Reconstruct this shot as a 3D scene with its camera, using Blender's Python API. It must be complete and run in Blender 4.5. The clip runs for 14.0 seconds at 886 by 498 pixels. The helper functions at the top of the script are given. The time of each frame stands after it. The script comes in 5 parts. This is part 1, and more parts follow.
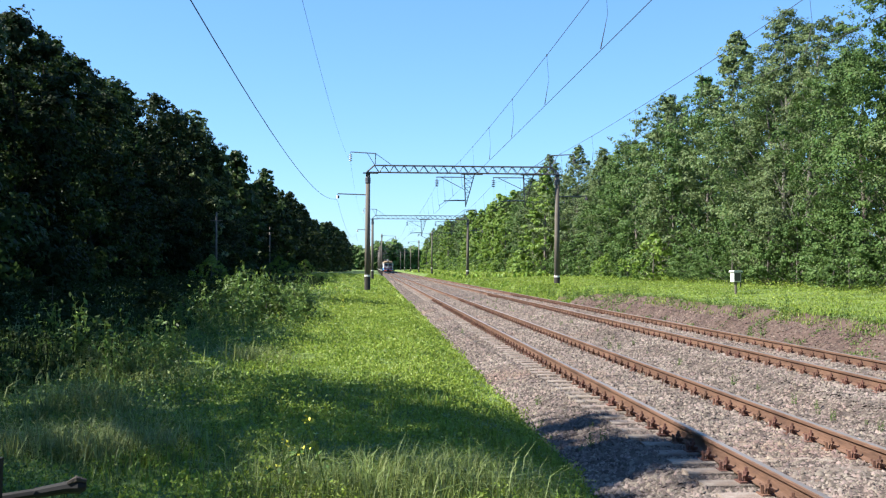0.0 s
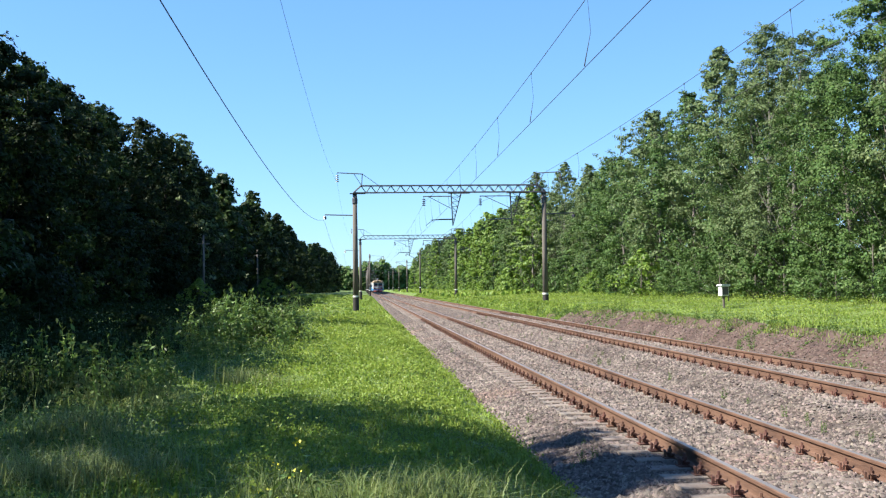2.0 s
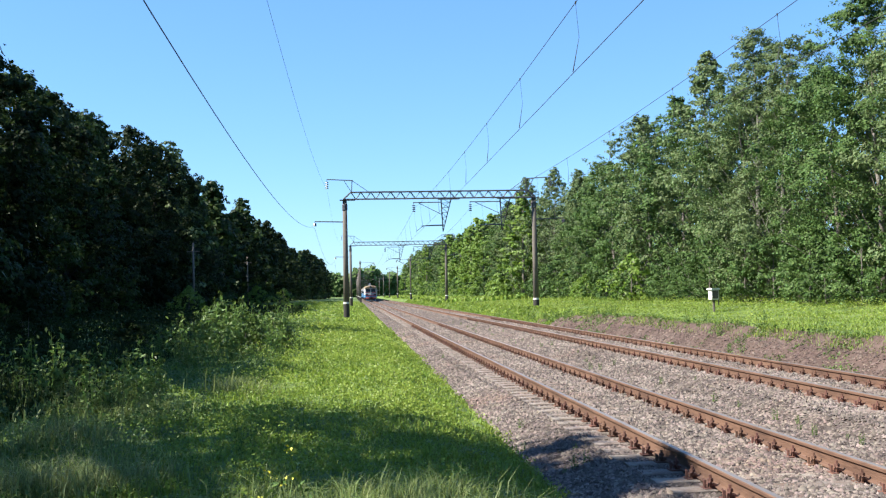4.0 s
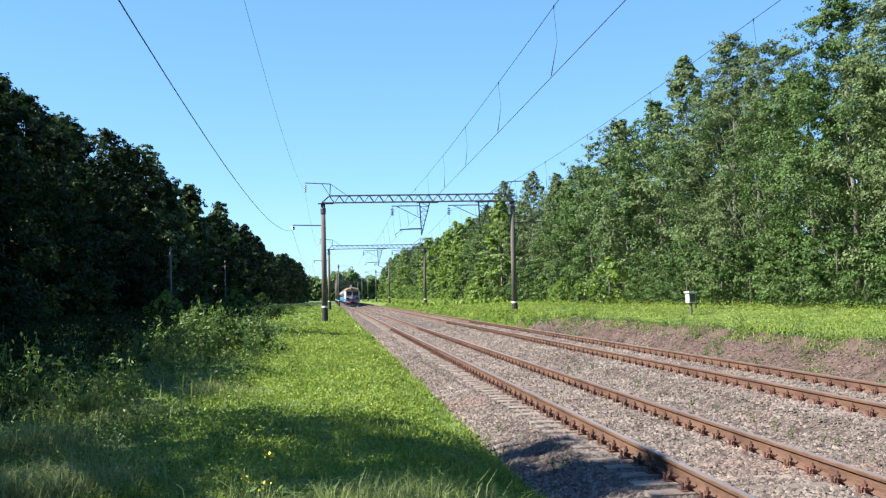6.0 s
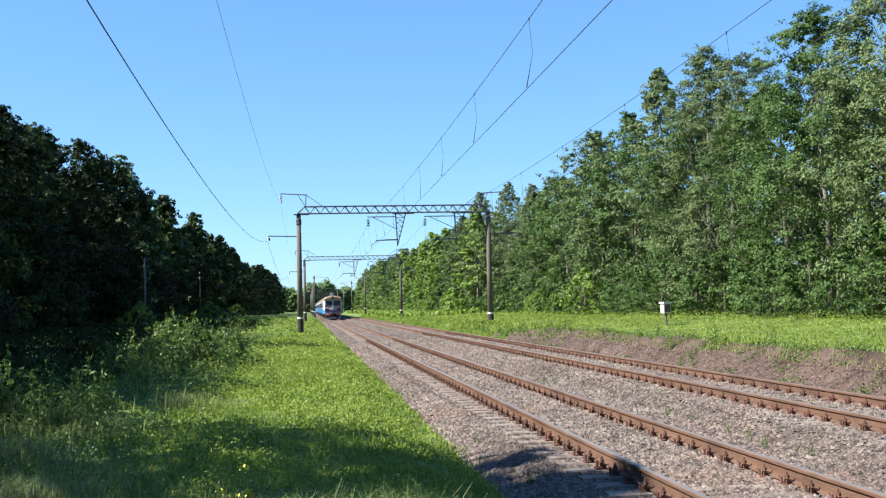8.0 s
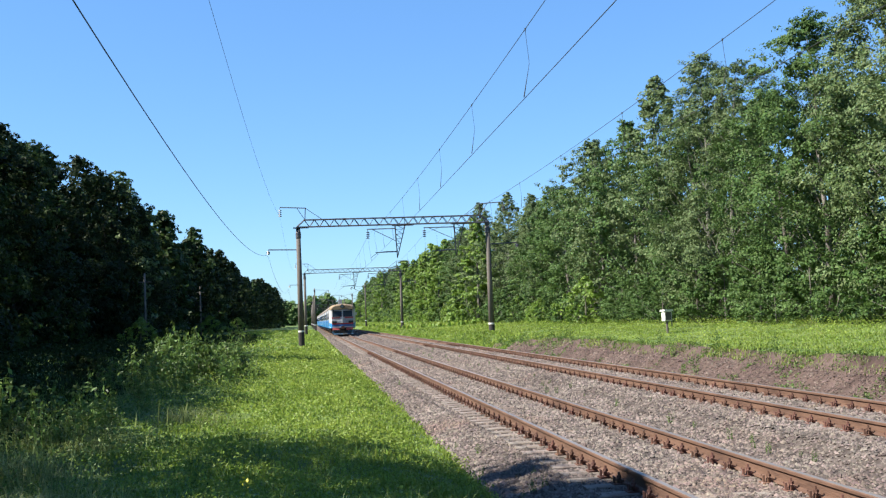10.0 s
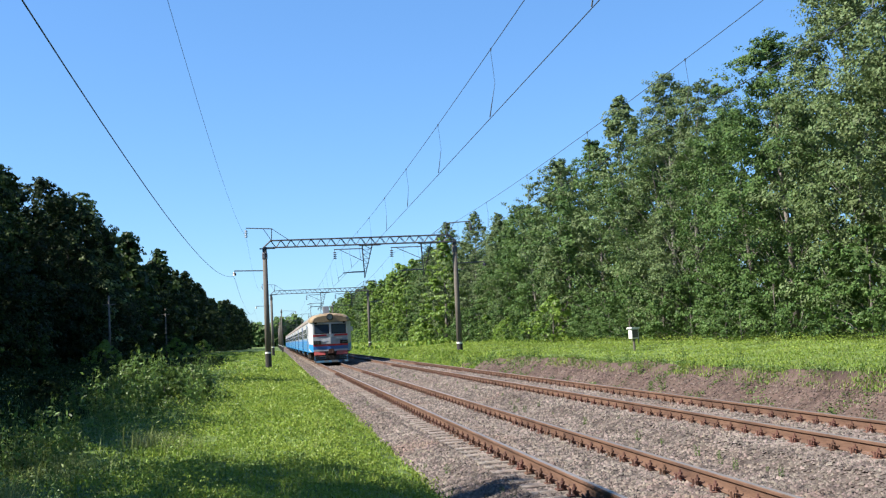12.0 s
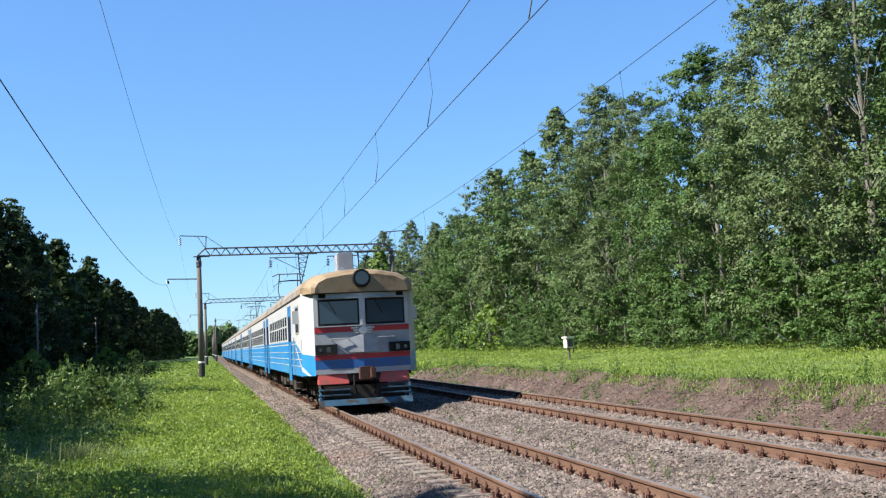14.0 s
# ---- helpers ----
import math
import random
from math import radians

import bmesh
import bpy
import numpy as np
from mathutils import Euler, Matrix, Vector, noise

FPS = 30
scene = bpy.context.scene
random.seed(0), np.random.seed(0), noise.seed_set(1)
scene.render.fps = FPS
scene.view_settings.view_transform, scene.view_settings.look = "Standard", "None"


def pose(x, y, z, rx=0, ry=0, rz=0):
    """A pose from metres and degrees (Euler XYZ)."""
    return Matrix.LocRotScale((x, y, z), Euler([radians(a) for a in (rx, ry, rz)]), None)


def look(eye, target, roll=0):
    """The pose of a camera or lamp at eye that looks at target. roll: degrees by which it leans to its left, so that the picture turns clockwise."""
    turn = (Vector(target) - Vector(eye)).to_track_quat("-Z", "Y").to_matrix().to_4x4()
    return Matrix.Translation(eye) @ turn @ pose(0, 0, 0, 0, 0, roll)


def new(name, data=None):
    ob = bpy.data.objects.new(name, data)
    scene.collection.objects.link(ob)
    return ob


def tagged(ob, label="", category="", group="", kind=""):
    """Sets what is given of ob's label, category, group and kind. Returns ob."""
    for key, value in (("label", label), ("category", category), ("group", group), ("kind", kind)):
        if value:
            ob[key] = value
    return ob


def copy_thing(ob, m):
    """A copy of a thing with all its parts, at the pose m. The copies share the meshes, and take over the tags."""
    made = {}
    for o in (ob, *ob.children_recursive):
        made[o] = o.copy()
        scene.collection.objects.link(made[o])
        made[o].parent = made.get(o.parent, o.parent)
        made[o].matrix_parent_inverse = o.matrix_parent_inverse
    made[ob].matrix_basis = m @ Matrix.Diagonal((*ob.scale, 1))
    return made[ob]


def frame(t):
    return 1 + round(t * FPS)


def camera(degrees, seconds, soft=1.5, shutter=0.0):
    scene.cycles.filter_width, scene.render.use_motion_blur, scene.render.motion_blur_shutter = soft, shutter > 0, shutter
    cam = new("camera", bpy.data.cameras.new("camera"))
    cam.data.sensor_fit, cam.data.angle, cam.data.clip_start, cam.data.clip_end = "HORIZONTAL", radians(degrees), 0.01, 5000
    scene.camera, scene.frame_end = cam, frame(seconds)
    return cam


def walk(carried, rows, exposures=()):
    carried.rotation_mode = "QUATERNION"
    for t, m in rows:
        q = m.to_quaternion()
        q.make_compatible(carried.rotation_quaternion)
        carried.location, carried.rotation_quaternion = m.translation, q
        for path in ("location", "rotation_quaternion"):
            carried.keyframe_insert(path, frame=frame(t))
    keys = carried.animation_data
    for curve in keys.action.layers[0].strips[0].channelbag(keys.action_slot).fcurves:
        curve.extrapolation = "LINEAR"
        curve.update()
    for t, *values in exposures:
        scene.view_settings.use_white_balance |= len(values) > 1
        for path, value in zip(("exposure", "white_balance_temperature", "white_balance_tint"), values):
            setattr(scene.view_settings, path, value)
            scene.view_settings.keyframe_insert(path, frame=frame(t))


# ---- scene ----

EYE = (0.0, 0.0, 1.842)
cam = camera(47.07, 14.0, soft=1.25)
TURNS = [
    (0.0, 91.064, -0.248, -3.817), (0.5, 91.118, -0.025, -3.673), (1.0, 91.051, 0.330, -3.697),
    (1.5, 91.623, 0.574, -4.205), (2.0, 92.137, 0.794, -4.466), (2.9, 92.34, 1.03, -4.72), (3.7, 92.43, 1.21, -4.95),
    (4.5, 92.480, 1.377, -5.183), (5.0, 92.440, 1.697, -5.623), (5.5, 92.565, 1.604, -5.922),
    (6.0, 92.635, 1.316, -6.198), (6.5, 92.749, 1.639, -6.509), (7.0, 92.764, 1.973, -6.668),
    (7.5, 92.145, 0.906, -6.575), (8.0, 93.219, 1.421, -7.548), (8.2, 94.012, 1.354, -7.915), (9.2, 93.95, 1.85, -7.8),
    (10.3, 93.719, 2.355, -7.463), (10.5, 93.618, 2.058, -7.760), (11.0, 93.868, 2.415, -8.388),
    (11.5, 94.384, 2.487, -8.727), (12.0, 94.866, 2.874, -9.305), (12.5, 94.721, 2.528, -9.644),
    (13.0, 94.573, 2.365, -10.666), (13.5, 94.663, 2.500, -11.973), (14.0, 95.201, 2.872, -12.879)]
walk(cam, [(t, pose(*EYE, rx, ry, rz)) for t, rx, ry, rz in TURNS], exposures=[(0, 1.60), (6, 1.62), (9, 1.46), (14, 1.38)])

# world and sun
SUN_EL, SUN_FROM = radians(45), Vector((-1.0, -0.09, 0)).normalized()
world = bpy.data.worlds.new("sky")
scene.world = world
world.use_nodes = True
wn = world.node_tree.nodes
sky = wn.new("ShaderNodeTexSky")
sky.sky_type, sky.sun_disc = "NISHITA", False
sky.sun_elevation = SUN_EL
sky.sun_rotation = math.atan2(SUN_FROM.x, SUN_FROM.y)
sky.air_density, sky.dust_density, sky.ozone_density = 1.0, 0.2, 2.0
deep = wn.new("ShaderNodeHueSaturation")
deep.inputs["Saturation"].default_value = 1.25
even = wn.new("ShaderNodeGamma")
even.inputs["Gamma"].default_value = 0.62
world.node_tree.links.new(sky.outputs[0], even.inputs[0])
world.node_tree.links.new(even.outputs[0], deep.inputs["Color"])
clear = wn.new("ShaderNodeMix")
clear.data_type, clear.blend_type = "RGBA", "MULTIPLY"
clear.inputs[0].default_value = 1.0
clear.inputs[7].default_value = (0.66, 1.0, 1.42, 1)
world.node_tree.links.new(deep.outputs[0], clear.inputs[6])
world.node_tree.links.new(clear.outputs[2], wn["Background"].inputs[0])
wn["Background"].inputs[1].default_value = 0.104
sun = new("sun", bpy.data.lights.new("sun", "SUN"))
sun.data.energy, sun.data.angle, sun.data.color = 5.0, radians(0.53), (1.0, 0.95, 0.86)
to_sun = SUN_FROM * math.cos(SUN_EL) + Vector((0, 0, math.sin(SUN_EL)))
sun.matrix_world = look(to_sun * 50, (0, 0, 0))


# ---- materials ----
def material(name, colours, scale=4.0, rough=0.8, metal=0.0, bump=0.0, bump_scale=40.0, fine=30.0, per="none", spread=0.0,
             translucent=0.0, stretch=(1, 1, 1), spec=0.3, dirt=None, dirt_scale=0.7, dirt_at=0.55):
    """Two-scale noise between colours, with optional dirt patches, per-piece variation and light passing through."""
    m = bpy.data.materials.new(name)
    m.use_nodes = True
    nt = m.node_tree
    N, L = nt.nodes, nt.links
    b = N["Principled BSDF"]
    tc = N.new("ShaderNodeTexCoord")
    mp = N.new("ShaderNodeMapping")
    mp.inputs["Scale"].default_value = stretch
    L.new(tc.outputs["Object"], mp.inputs[0])
    src = mp.outputs[0]
    n1 = N.new("ShaderNodeTexNoise")
    n1.inputs["Scale"].default_value, n1.inputs["Detail"].default_value = scale, 4
    n2 = N.new("ShaderNodeTexNoise")
    n2.inputs["Scale"].default_value, n2.inputs["Detail"].default_value = fine, 3
    L.new(src, n1.inputs[0])
    L.new(src, n2.inputs[0])
    add = N.new("ShaderNodeMath")
    add.operation = "MULTIPLY_ADD"
    L.new(n2.outputs[0], add.inputs[0])
    add.inputs[1].default_value = 0.5
    L.new(n1.outputs[0], add.inputs[2])
    ramp = N.new("ShaderNodeValToRGB")
    e = ramp.color_ramp.elements
    k = len(colours)
    while len(e) < k:
        e.new(0.5)
    for i, c in enumerate(colours):
        e[i].position = 0.5 + 0.5 * (i / max(1, k - 1))
        e[i].color = (*c, 1)
    L.new(add.outputs[0], ramp.inputs[0])
    col = ramp.outputs[0]
    if dirt:
        n3 = N.new("ShaderNodeTexNoise")
        n3.inputs["Scale"].default_value, n3.inputs["Detail"].default_value = dirt_scale, 6
        L.new(tc.outputs["Object"], n3.inputs[0])
        r3 = N.new("ShaderNodeMapRange")
        r3.inputs[1].default_value, r3.inputs[2].default_value = dirt_at, dirt_at + 0.12
        L.new(n3.outputs[0], r3.inputs[0])
        mx = N.new("ShaderNodeMix")
        mx.data_type = "RGBA"
        L.new(r3.outputs[0], mx.inputs[0])
        L.new(col, mx.inputs[6])
        mx.inputs[7].default_value = (*dirt, 1)
        col = mx.outputs[2]
    if per != "none":
        if per == "island":
            g = N.new("ShaderNodeNewGeometry")
            rnd = g.outputs["Random Per Island"]
        else:
            g = N.new("ShaderNodeObjectInfo")
            rnd = g.outputs["Random"]
        mr = N.new("ShaderNodeMapRange")
        mr.inputs[3].default_value, mr.inputs[4].default_value = 1 - spread, 1 + spread
        L.new(rnd, mr.inputs[0])
        hs = N.new("ShaderNodeHueSaturation")
        L.new(mr.outputs[0], hs.inputs["Value"])
        L.new(col, hs.inputs["Color"])
        mh = N.new("ShaderNodeMapRange")
        mh.inputs[3].default_value, mh.inputs[4].default_value = 0.5 - spread * 0.05, 0.5 + spread * 0.05
        ml = N.new("ShaderNodeMath")
        ml.operation = "FRACT"
        m7 = N.new("ShaderNodeMath")
        m7.operation = "MULTIPLY"
        m7.inputs[1].default_value = 7.31
        L.new(rnd, m7.inputs[0])
        L.new(m7.outputs[0], ml.inputs[0])
        L.new(ml.outputs[0], mh.inputs[0])
        L.new(mh.outputs[0], hs.inputs["Hue"])
        col = hs.outputs[0]
    L.new(col, b.inputs["Base Color"])
    b.inputs["Roughness"].default_value, b.inputs["Metallic"].default_value = rough, metal
    b.inputs["Specular IOR Level"].default_value = spec
    if bump:
        n4 = N.new("ShaderNodeTexNoise")
        n4.inputs["Scale"].default_value, n4.inputs["Detail"].default_value = bump_scale, 4
        L.new(src, n4.inputs[0])
        bp = N.new("ShaderNodeBump")
        bp.inputs["Strength"].default_value, bp.inputs["Distance"].default_value = bump, 0.03
        L.new(n4.outputs[0], bp.inputs["Height"])
        L.new(bp.outputs[0], b.inputs["Normal"])
    if translucent:
        tr = N.new("ShaderNodeBsdfTranslucent")
        L.new(col, tr.inputs[0])
        ms = N.new("ShaderNodeMixShader")
        ms.inputs[0].default_value = translucent
        L.new(b.outputs[0], ms.inputs[1])
        L.new(tr.outputs[0], ms.inputs[2])
        L.new(ms.outputs[0], N["Material Output"].inputs[0])
    return m


M = {}
M["soil"] = material("grassy soil", [(0.05, 0.07, 0.02), (0.085, 0.13, 0.028), (0.13, 0.18, 0.042)], 0.35, 0.95, bump=0.8, bump_scale=9, fine=6)
M["bank"] = material("reddish bank soil", [(0.03, 0.018, 0.014), (0.065, 0.042, 0.034), (0.105, 0.072, 0.06)], 1.2, 0.95, bump=1.0, bump_scale=14, fine=14,
                     dirt=(0.075, 0.05, 0.04), dirt_scale=1.1, dirt_at=0.5)
M["ballast"] = material("crushed stone", [(0.036, 0.027, 0.023), (0.072, 0.056, 0.047), (0.12, 0.098, 0.084)], 2.0, 0.9, bump=1.0, bump_scale=26, fine=22,
                        dirt=(0.088, 0.064, 0.053), dirt_scale=0.35, dirt_at=0.57)
M["bank_stone"] = material("brown bank stone", [(0.06, 0.04, 0.033), (0.09, 0.063, 0.052), (0.13, 0.098, 0.083)], 0.5, 0.9, fine=4, per="island", spread=0.5)
M["stone"] = material("ballast stone", [(0.082, 0.064, 0.055), (0.122, 0.098, 0.084), (0.168, 0.139, 0.12)], 0.5, 0.9, fine=4, per="island", spread=0.6,
                      dirt=(0.135, 0.098, 0.08), dirt_scale=0.28, dirt_at=0.54)
M["concrete"] = material("weathered concrete", [(0.12, 0.094, 0.077), (0.175, 0.145, 0.122), (0.235, 0.20, 0.17)], 3, 0.9, bump=0.4, bump_scale=60,
                         per="object", spread=0.2, dirt=(0.15, 0.105, 0.08), dirt_scale=2.2, dirt_at=0.52)
M["post"] = material("post concrete", [(0.065, 0.058, 0.048), (0.11, 0.097, 0.082), (0.16, 0.142, 0.12)], 1.4, 0.9, bump=0.3, bump_scale=30, stretch=(1, 1, 0.25),
                     per="object", spread=0.12)
M["post_dark"] = material("tarred foot", [(0.03, 0.028, 0.026), (0.05, 0.046, 0.042)], 4, 0.9)
M["white"] = material("white paint band", [(0.55, 0.54, 0.50), (0.72, 0.71, 0.67)], 5, 0.7)
M["rust"] = material("rail rust", [(0.062, 0.034, 0.024), (0.108, 0.060, 0.040), (0.15, 0.086, 0.058)], 6, 0.75, bump=0.3, bump_scale=90, stretch=(1, 0.15, 1))
M["bolt"] = material("fastening rust", [(0.07, 0.035, 0.025), (0.13, 0.065, 0.045)], 20, 0.8, per="object", spread=0.25)
M["steel"] = material("worn rail top", [(0.20, 0.17, 0.155), (0.30, 0.27, 0.25)], 3, 0.5, 0.6, stretch=(1, 0.05, 1))
M["lattice"] = material("grey painted steel", [(0.06, 0.06, 0.068), (0.12, 0.118, 0.125)], 5, 0.6, 0.3, dirt=(0.075, 0.042, 0.034), dirt_scale=1.5, dirt_at=0.55)
M["wire"] = material("copper wire", [(0.05, 0.055, 0.05), (0.08, 0.085, 0.08)], 3, 0.6, 0.6)
M["insulator"] = material("brown glaze", [(0.035, 0.03, 0.035), (0.06, 0.05, 0.05)], 6, 0.25, spec=0.6)
M["bark"] = material("grey bark", [(0.06, 0.05, 0.04), (0.13, 0.115, 0.10), (0.22, 0.20, 0.18)], 3, 0.95, bump=0.8, bump_scale=20, stretch=(1, 1, 0.3))
# bark colour lowered to stand for the left wood's shade
M["bark_shade"] = material("bark darkened for shade", [(0.012, 0.010, 0.008), (0.025, 0.022, 0.018), (0.045, 0.04, 0.034)], 3, 0.95, bump=0.8, bump_scale=20, stretch=(1, 1, 0.3))
M["pale_bark"] = material("pale aspen bark", [(0.07, 0.066, 0.055), (0.13, 0.122, 0.105), (0.20, 0.19, 0.165)], 2, 0.9, bump=0.4, bump_scale=20)
M["leaf_aspen"] = material("grey-green leaves", [(0.08, 0.122, 0.042), (0.128, 0.17, 0.069)], 0.25, 0.58, fine=1.5, per="island", spread=0.4, translucent=0.25, spec=0.2)
M["leaf_oak"] = material("green leaves", [(0.046, 0.092, 0.022), (0.086, 0.144, 0.037)], 0.25, 0.58, fine=1.5, per="island", spread=0.35, translucent=0.25, spec=0.2)
# leaf colour about half of the oak's, as shade on the left trees
M["leaf_half_shade"] = material("leaves partly darkened for shade", [(0.024, 0.046, 0.012), (0.045, 0.075, 0.02)], 0.25, 0.5, fine=1.5, per="island", spread=0.4, translucent=0.4, spec=0.15)
M["leaf_young"] = material("yellow-green leaves", [(0.12, 0.20, 0.03), (0.17, 0.26, 0.045)], 0.3, 0.5, fine=1.5, per="island", spread=0.3, translucent=0.4)
# near-black leaf colour that paints the left wood's shade
M["leaf_shade"] = material("leaves darkened for shade", [(0.009, 0.018, 0.005), (0.018, 0.032, 0.009)], 0.25, 0.6, fine=1.5, per="island", spread=0.35, translucent=0.25, spec=0.1)
M["grass"] = material("meadow grass", [(0.12, 0.195, 0.03), (0.19, 0.27, 0.042), (0.27, 0.34, 0.06)], 0.22, 0.5, fine=2.0, per="island", spread=0.35, translucent=0.45)
M["grass_dry"] = material("tall pale grass", [(0.11, 0.155, 0.04), (0.18, 0.225, 0.068), (0.26, 0.28, 0.11)], 0.3, 0.55, fine=2.0, per="island", spread=0.35, translucent=0.35)
M["weed"] = material("weed leaves", [(0.07, 0.125, 0.026), (0.12, 0.185, 0.042)], 0.6, 0.5, fine=3, per="island", spread=0.4, translucent=0.3)
M["clover"] = material("bright meadow leaves", [(0.12, 0.19, 0.026), (0.19, 0.265, 0.04), (0.25, 0.31, 0.05)], 0.18, 0.5, fine=0.9, per="island", spread=0.25, translucent=0.4)
# weed leaf colour taken far down to stand for the wood's shade
M["shade_herb"] = material("undergrowth leaves darkened for shade", [(0.012, 0.023, 0.006), (0.024, 0.042, 0.011)], 0.5, 0.7, fine=3, per="island", spread=0.35, translucent=0.2, spec=0.1)
M["flower"] = material("yellow flower heads", [(0.45, 0.42, 0.03), (0.6, 0.55, 0.06)], 3, 0.6, per="island", spread=0.2)


# ---- mesh tools ----
class MB:
    """A growing mesh: boxes, tubes, prisms and loose faces in one part."""
    def __init__(self):
        self.v, self.f = [], []

    def poly(self, pts):
        n = len(self.v)
        self.v += [tuple(p) for p in pts]
        self.f.append(tuple(range(n, n + len(pts))))
        return self

    def box(self, x0, x1, y0, y1, z0, z1):
        n = len(self.v)
        self.v += [(x, y, z) for z in (z0, z1) for y in (y0, y1) for x in (x0, x1)]
        self.f += [tuple(n + i for i in q) for q in ((0, 2, 3, 1), (4, 5, 7, 6), (0, 1, 5, 4), (1, 3, 7, 5), (3, 2, 6, 7), (2, 0, 4, 6))]
        return self

    def tube(self, pts, radii, n=8, caps=True):
        pts = [Vector(p) for p in pts]
        if not hasattr(radii, "__len__"):
            radii = [radii] * len(pts)
        base = len(self.v)
        for i, p in enumerate(pts):
            d = (pts[min(i + 1, len(pts) - 1)] - pts[max(i - 1, 0)]).normalized()
            a = d.cross(Vector((0.31, 0.2, 0.93) if abs(d.z) < 0.9 else (0.93, 0.3, 0.2))).normalized()
            b = d.cross(a)
            for k in range(n):
                w = 2 * math.pi * (k + 0.5) / n
                self.v.append(tuple(p + (a * math.cos(w) + b * math.sin(w)) * radii[i]))
        for i in range(len(pts) - 1):
            for k in range(n):
                q, r = base + i * n + k, base + i * n + (k + 1) % n
                self.f.append((q, r, r + n, q + n))
        if caps:
            self.f.append(tuple(base + k for k in reversed(range(n))))
            self.f.append(tuple(base + (len(pts) - 1) * n + k for k in range(n)))
        return self

    def sweep(self, profile, axis, a, b):
        """Closed profile (2D) pushed along an axis from a to b; profile is (x, z) for 'y', (y, z) for 'x'."""
        n = len(profile)
        base = len(self.v)
        for s in (a, b):
            for p, q in profile:
                self.v.append((p, s, q) if axis == "y" else (s, p, q))
        for k in range(n):
            k2 = (k + 1) % n
            self.f.append((base + k, base + k2, base + n + k2, base + n + k))
        self.f.append(tuple(base + k for k in range(n)))
        self.f.append(tuple(base + n + k for k in reversed(range(n))))
        return self

    def mesh(self, name, mat, smooth=False, bevel=0.0):
        me = bpy.data.meshes.new(name)
        me.from_pydata(self.v, [], self.f)
        bm = bmesh.new()
        bm.from_mesh(me)
        bmesh.ops.recalc_face_normals(bm, faces=bm.faces[:])
        if bevel:
            es = [e for e in bm.edges if len(e.link_faces) == 2 and e.calc_face_angle(0) > 0.6]
            bmesh.ops.bevel(bm, geom=es, offset=bevel, segments=2, affect="EDGES", clamp_overlap=True)
        bm.to_mesh(me)
        bm.free()
        me.materials.append(mat)
        if smooth:
            me.shade_smooth()
        return me


def part(name, mb, mat, parent, label="", smooth=False, bevel=0.0):
    me = mb if isinstance(mb, bpy.types.Mesh) else mb.mesh(name, mat, smooth, bevel)
    ob = new(name, me)
    ob.parent = parent
    if label:
        tagged(ob, label)
    return ob


def thing(name, label, category, group="", kind=""):
    return tagged(new(name), label, category, group, kind)


def quads_mesh(name, V, mat, n=4):
    """Loose faces of n corners from an array (count, n, 3)."""
    V = np.asarray(V, np.float32)
    c = len(V)
    me = bpy.data.meshes.new(name)
    me.vertices.add(c * n)
    me.vertices.foreach_set("co", V.reshape(-1))
    me.loops.add(c * n)
    me.loops.foreach_set("vertex_index", np.arange(c * n, dtype=np.int32))
    me.polygons.add(c)
    me.polygons.foreach_set("loop_start", np.arange(0, c * n, n, dtype=np.int32))
    me.update(calc_edges=True)
    me.materials.append(mat)
    return me


def unit(a):
    return a / (np.linalg.norm(a, axis=-1, keepdims=True) + 1e-9)


# ---- ground ----
def lerp(x, xs, zs):
    return float(np.interp(x, xs, zs))


def ground_z(x, y):
    z = lerp(x, (-400, -40, -18, -3, 0.9, 2.0, 2.6, 10.2, 10.7, 12.1, 12.75, 25, 60, 400), (1.5, 0.9, 0.55, 0.22, 0.12, -0.30, -0.75, -0.7, -0.65, -0.1, 0.56, 0.85, 1.2, 2.5))
    if x < -0.6:
        z += min(1.0, (-0.6 - x) / 2) * (0.24 * noise.noise(Vector((x * 0.55, y * 0.45, 11.0))) + 0.10 * noise.noise(Vector((x * 1.4, y * 1.1, 5.0))))
    if x < 2.0 or x > 10.7:
        z += 0.10 * noise.noise(Vector((x * 0.25, y * 0.2, 3.1))) + 0.085 * noise.noise(Vector((x * 0.9, y * 0.9, 7)))
    return z


def ballast_z(x, y):
    z = lerp(x, (2.0, 2.25, 2.95, 3.6, 3.85, 5.05, 5.4, 5.95, 6.5, 6.9, 10.1, 10.75, 11.0), (-0.5, -0.40, -0.228, -0.218, -0.19, -0.19, -0.21, -0.205, -0.2, -0.03, -0.022, -0.40, -0.5))
    return z + 0.018 * noise.noise(Vector((x * 2.1, y * 2.1, 1.7)))


def sheet(name, xs, ys, zf, mat, label, category):
    V = [(x, y, zf(x, y)) for y in ys for x in xs]
    n = len(xs)
    F = [(j * n + i, j * n + i + 1, (j + 1) * n + i + 1, (j + 1) * n + i) for j in range(len(ys) - 1) for i in range(n - 1)]
    me = bpy.data.meshes.new(name)
    me.from_pydata(V, [], F)
    me.materials.append(mat)
    me.shade_smooth()
    return tagged(new(name, me), label, category, kind="structure")


YS = [-60, -40, -25] + [-15 + 0.5 * i for i in range(130)] + [50 + 2 * i for i in range(40)] + [130 + 8 * i for i in range(40)] + [460, 560, 700, 1000, 1600, 2600]
XS = [-900, -400, -200, -100, -60, -40, -30, -24] + [-20 + 0.5 * i for i in range(44)] + [2.0, 2.3, 2.6, 6, 10.2, 10.5] + [10.7 + 0.25 * i for i in range(12)] + [14 + i for i in range(14)] + [30, 36, 45, 60, 100, 200, 400, 900]
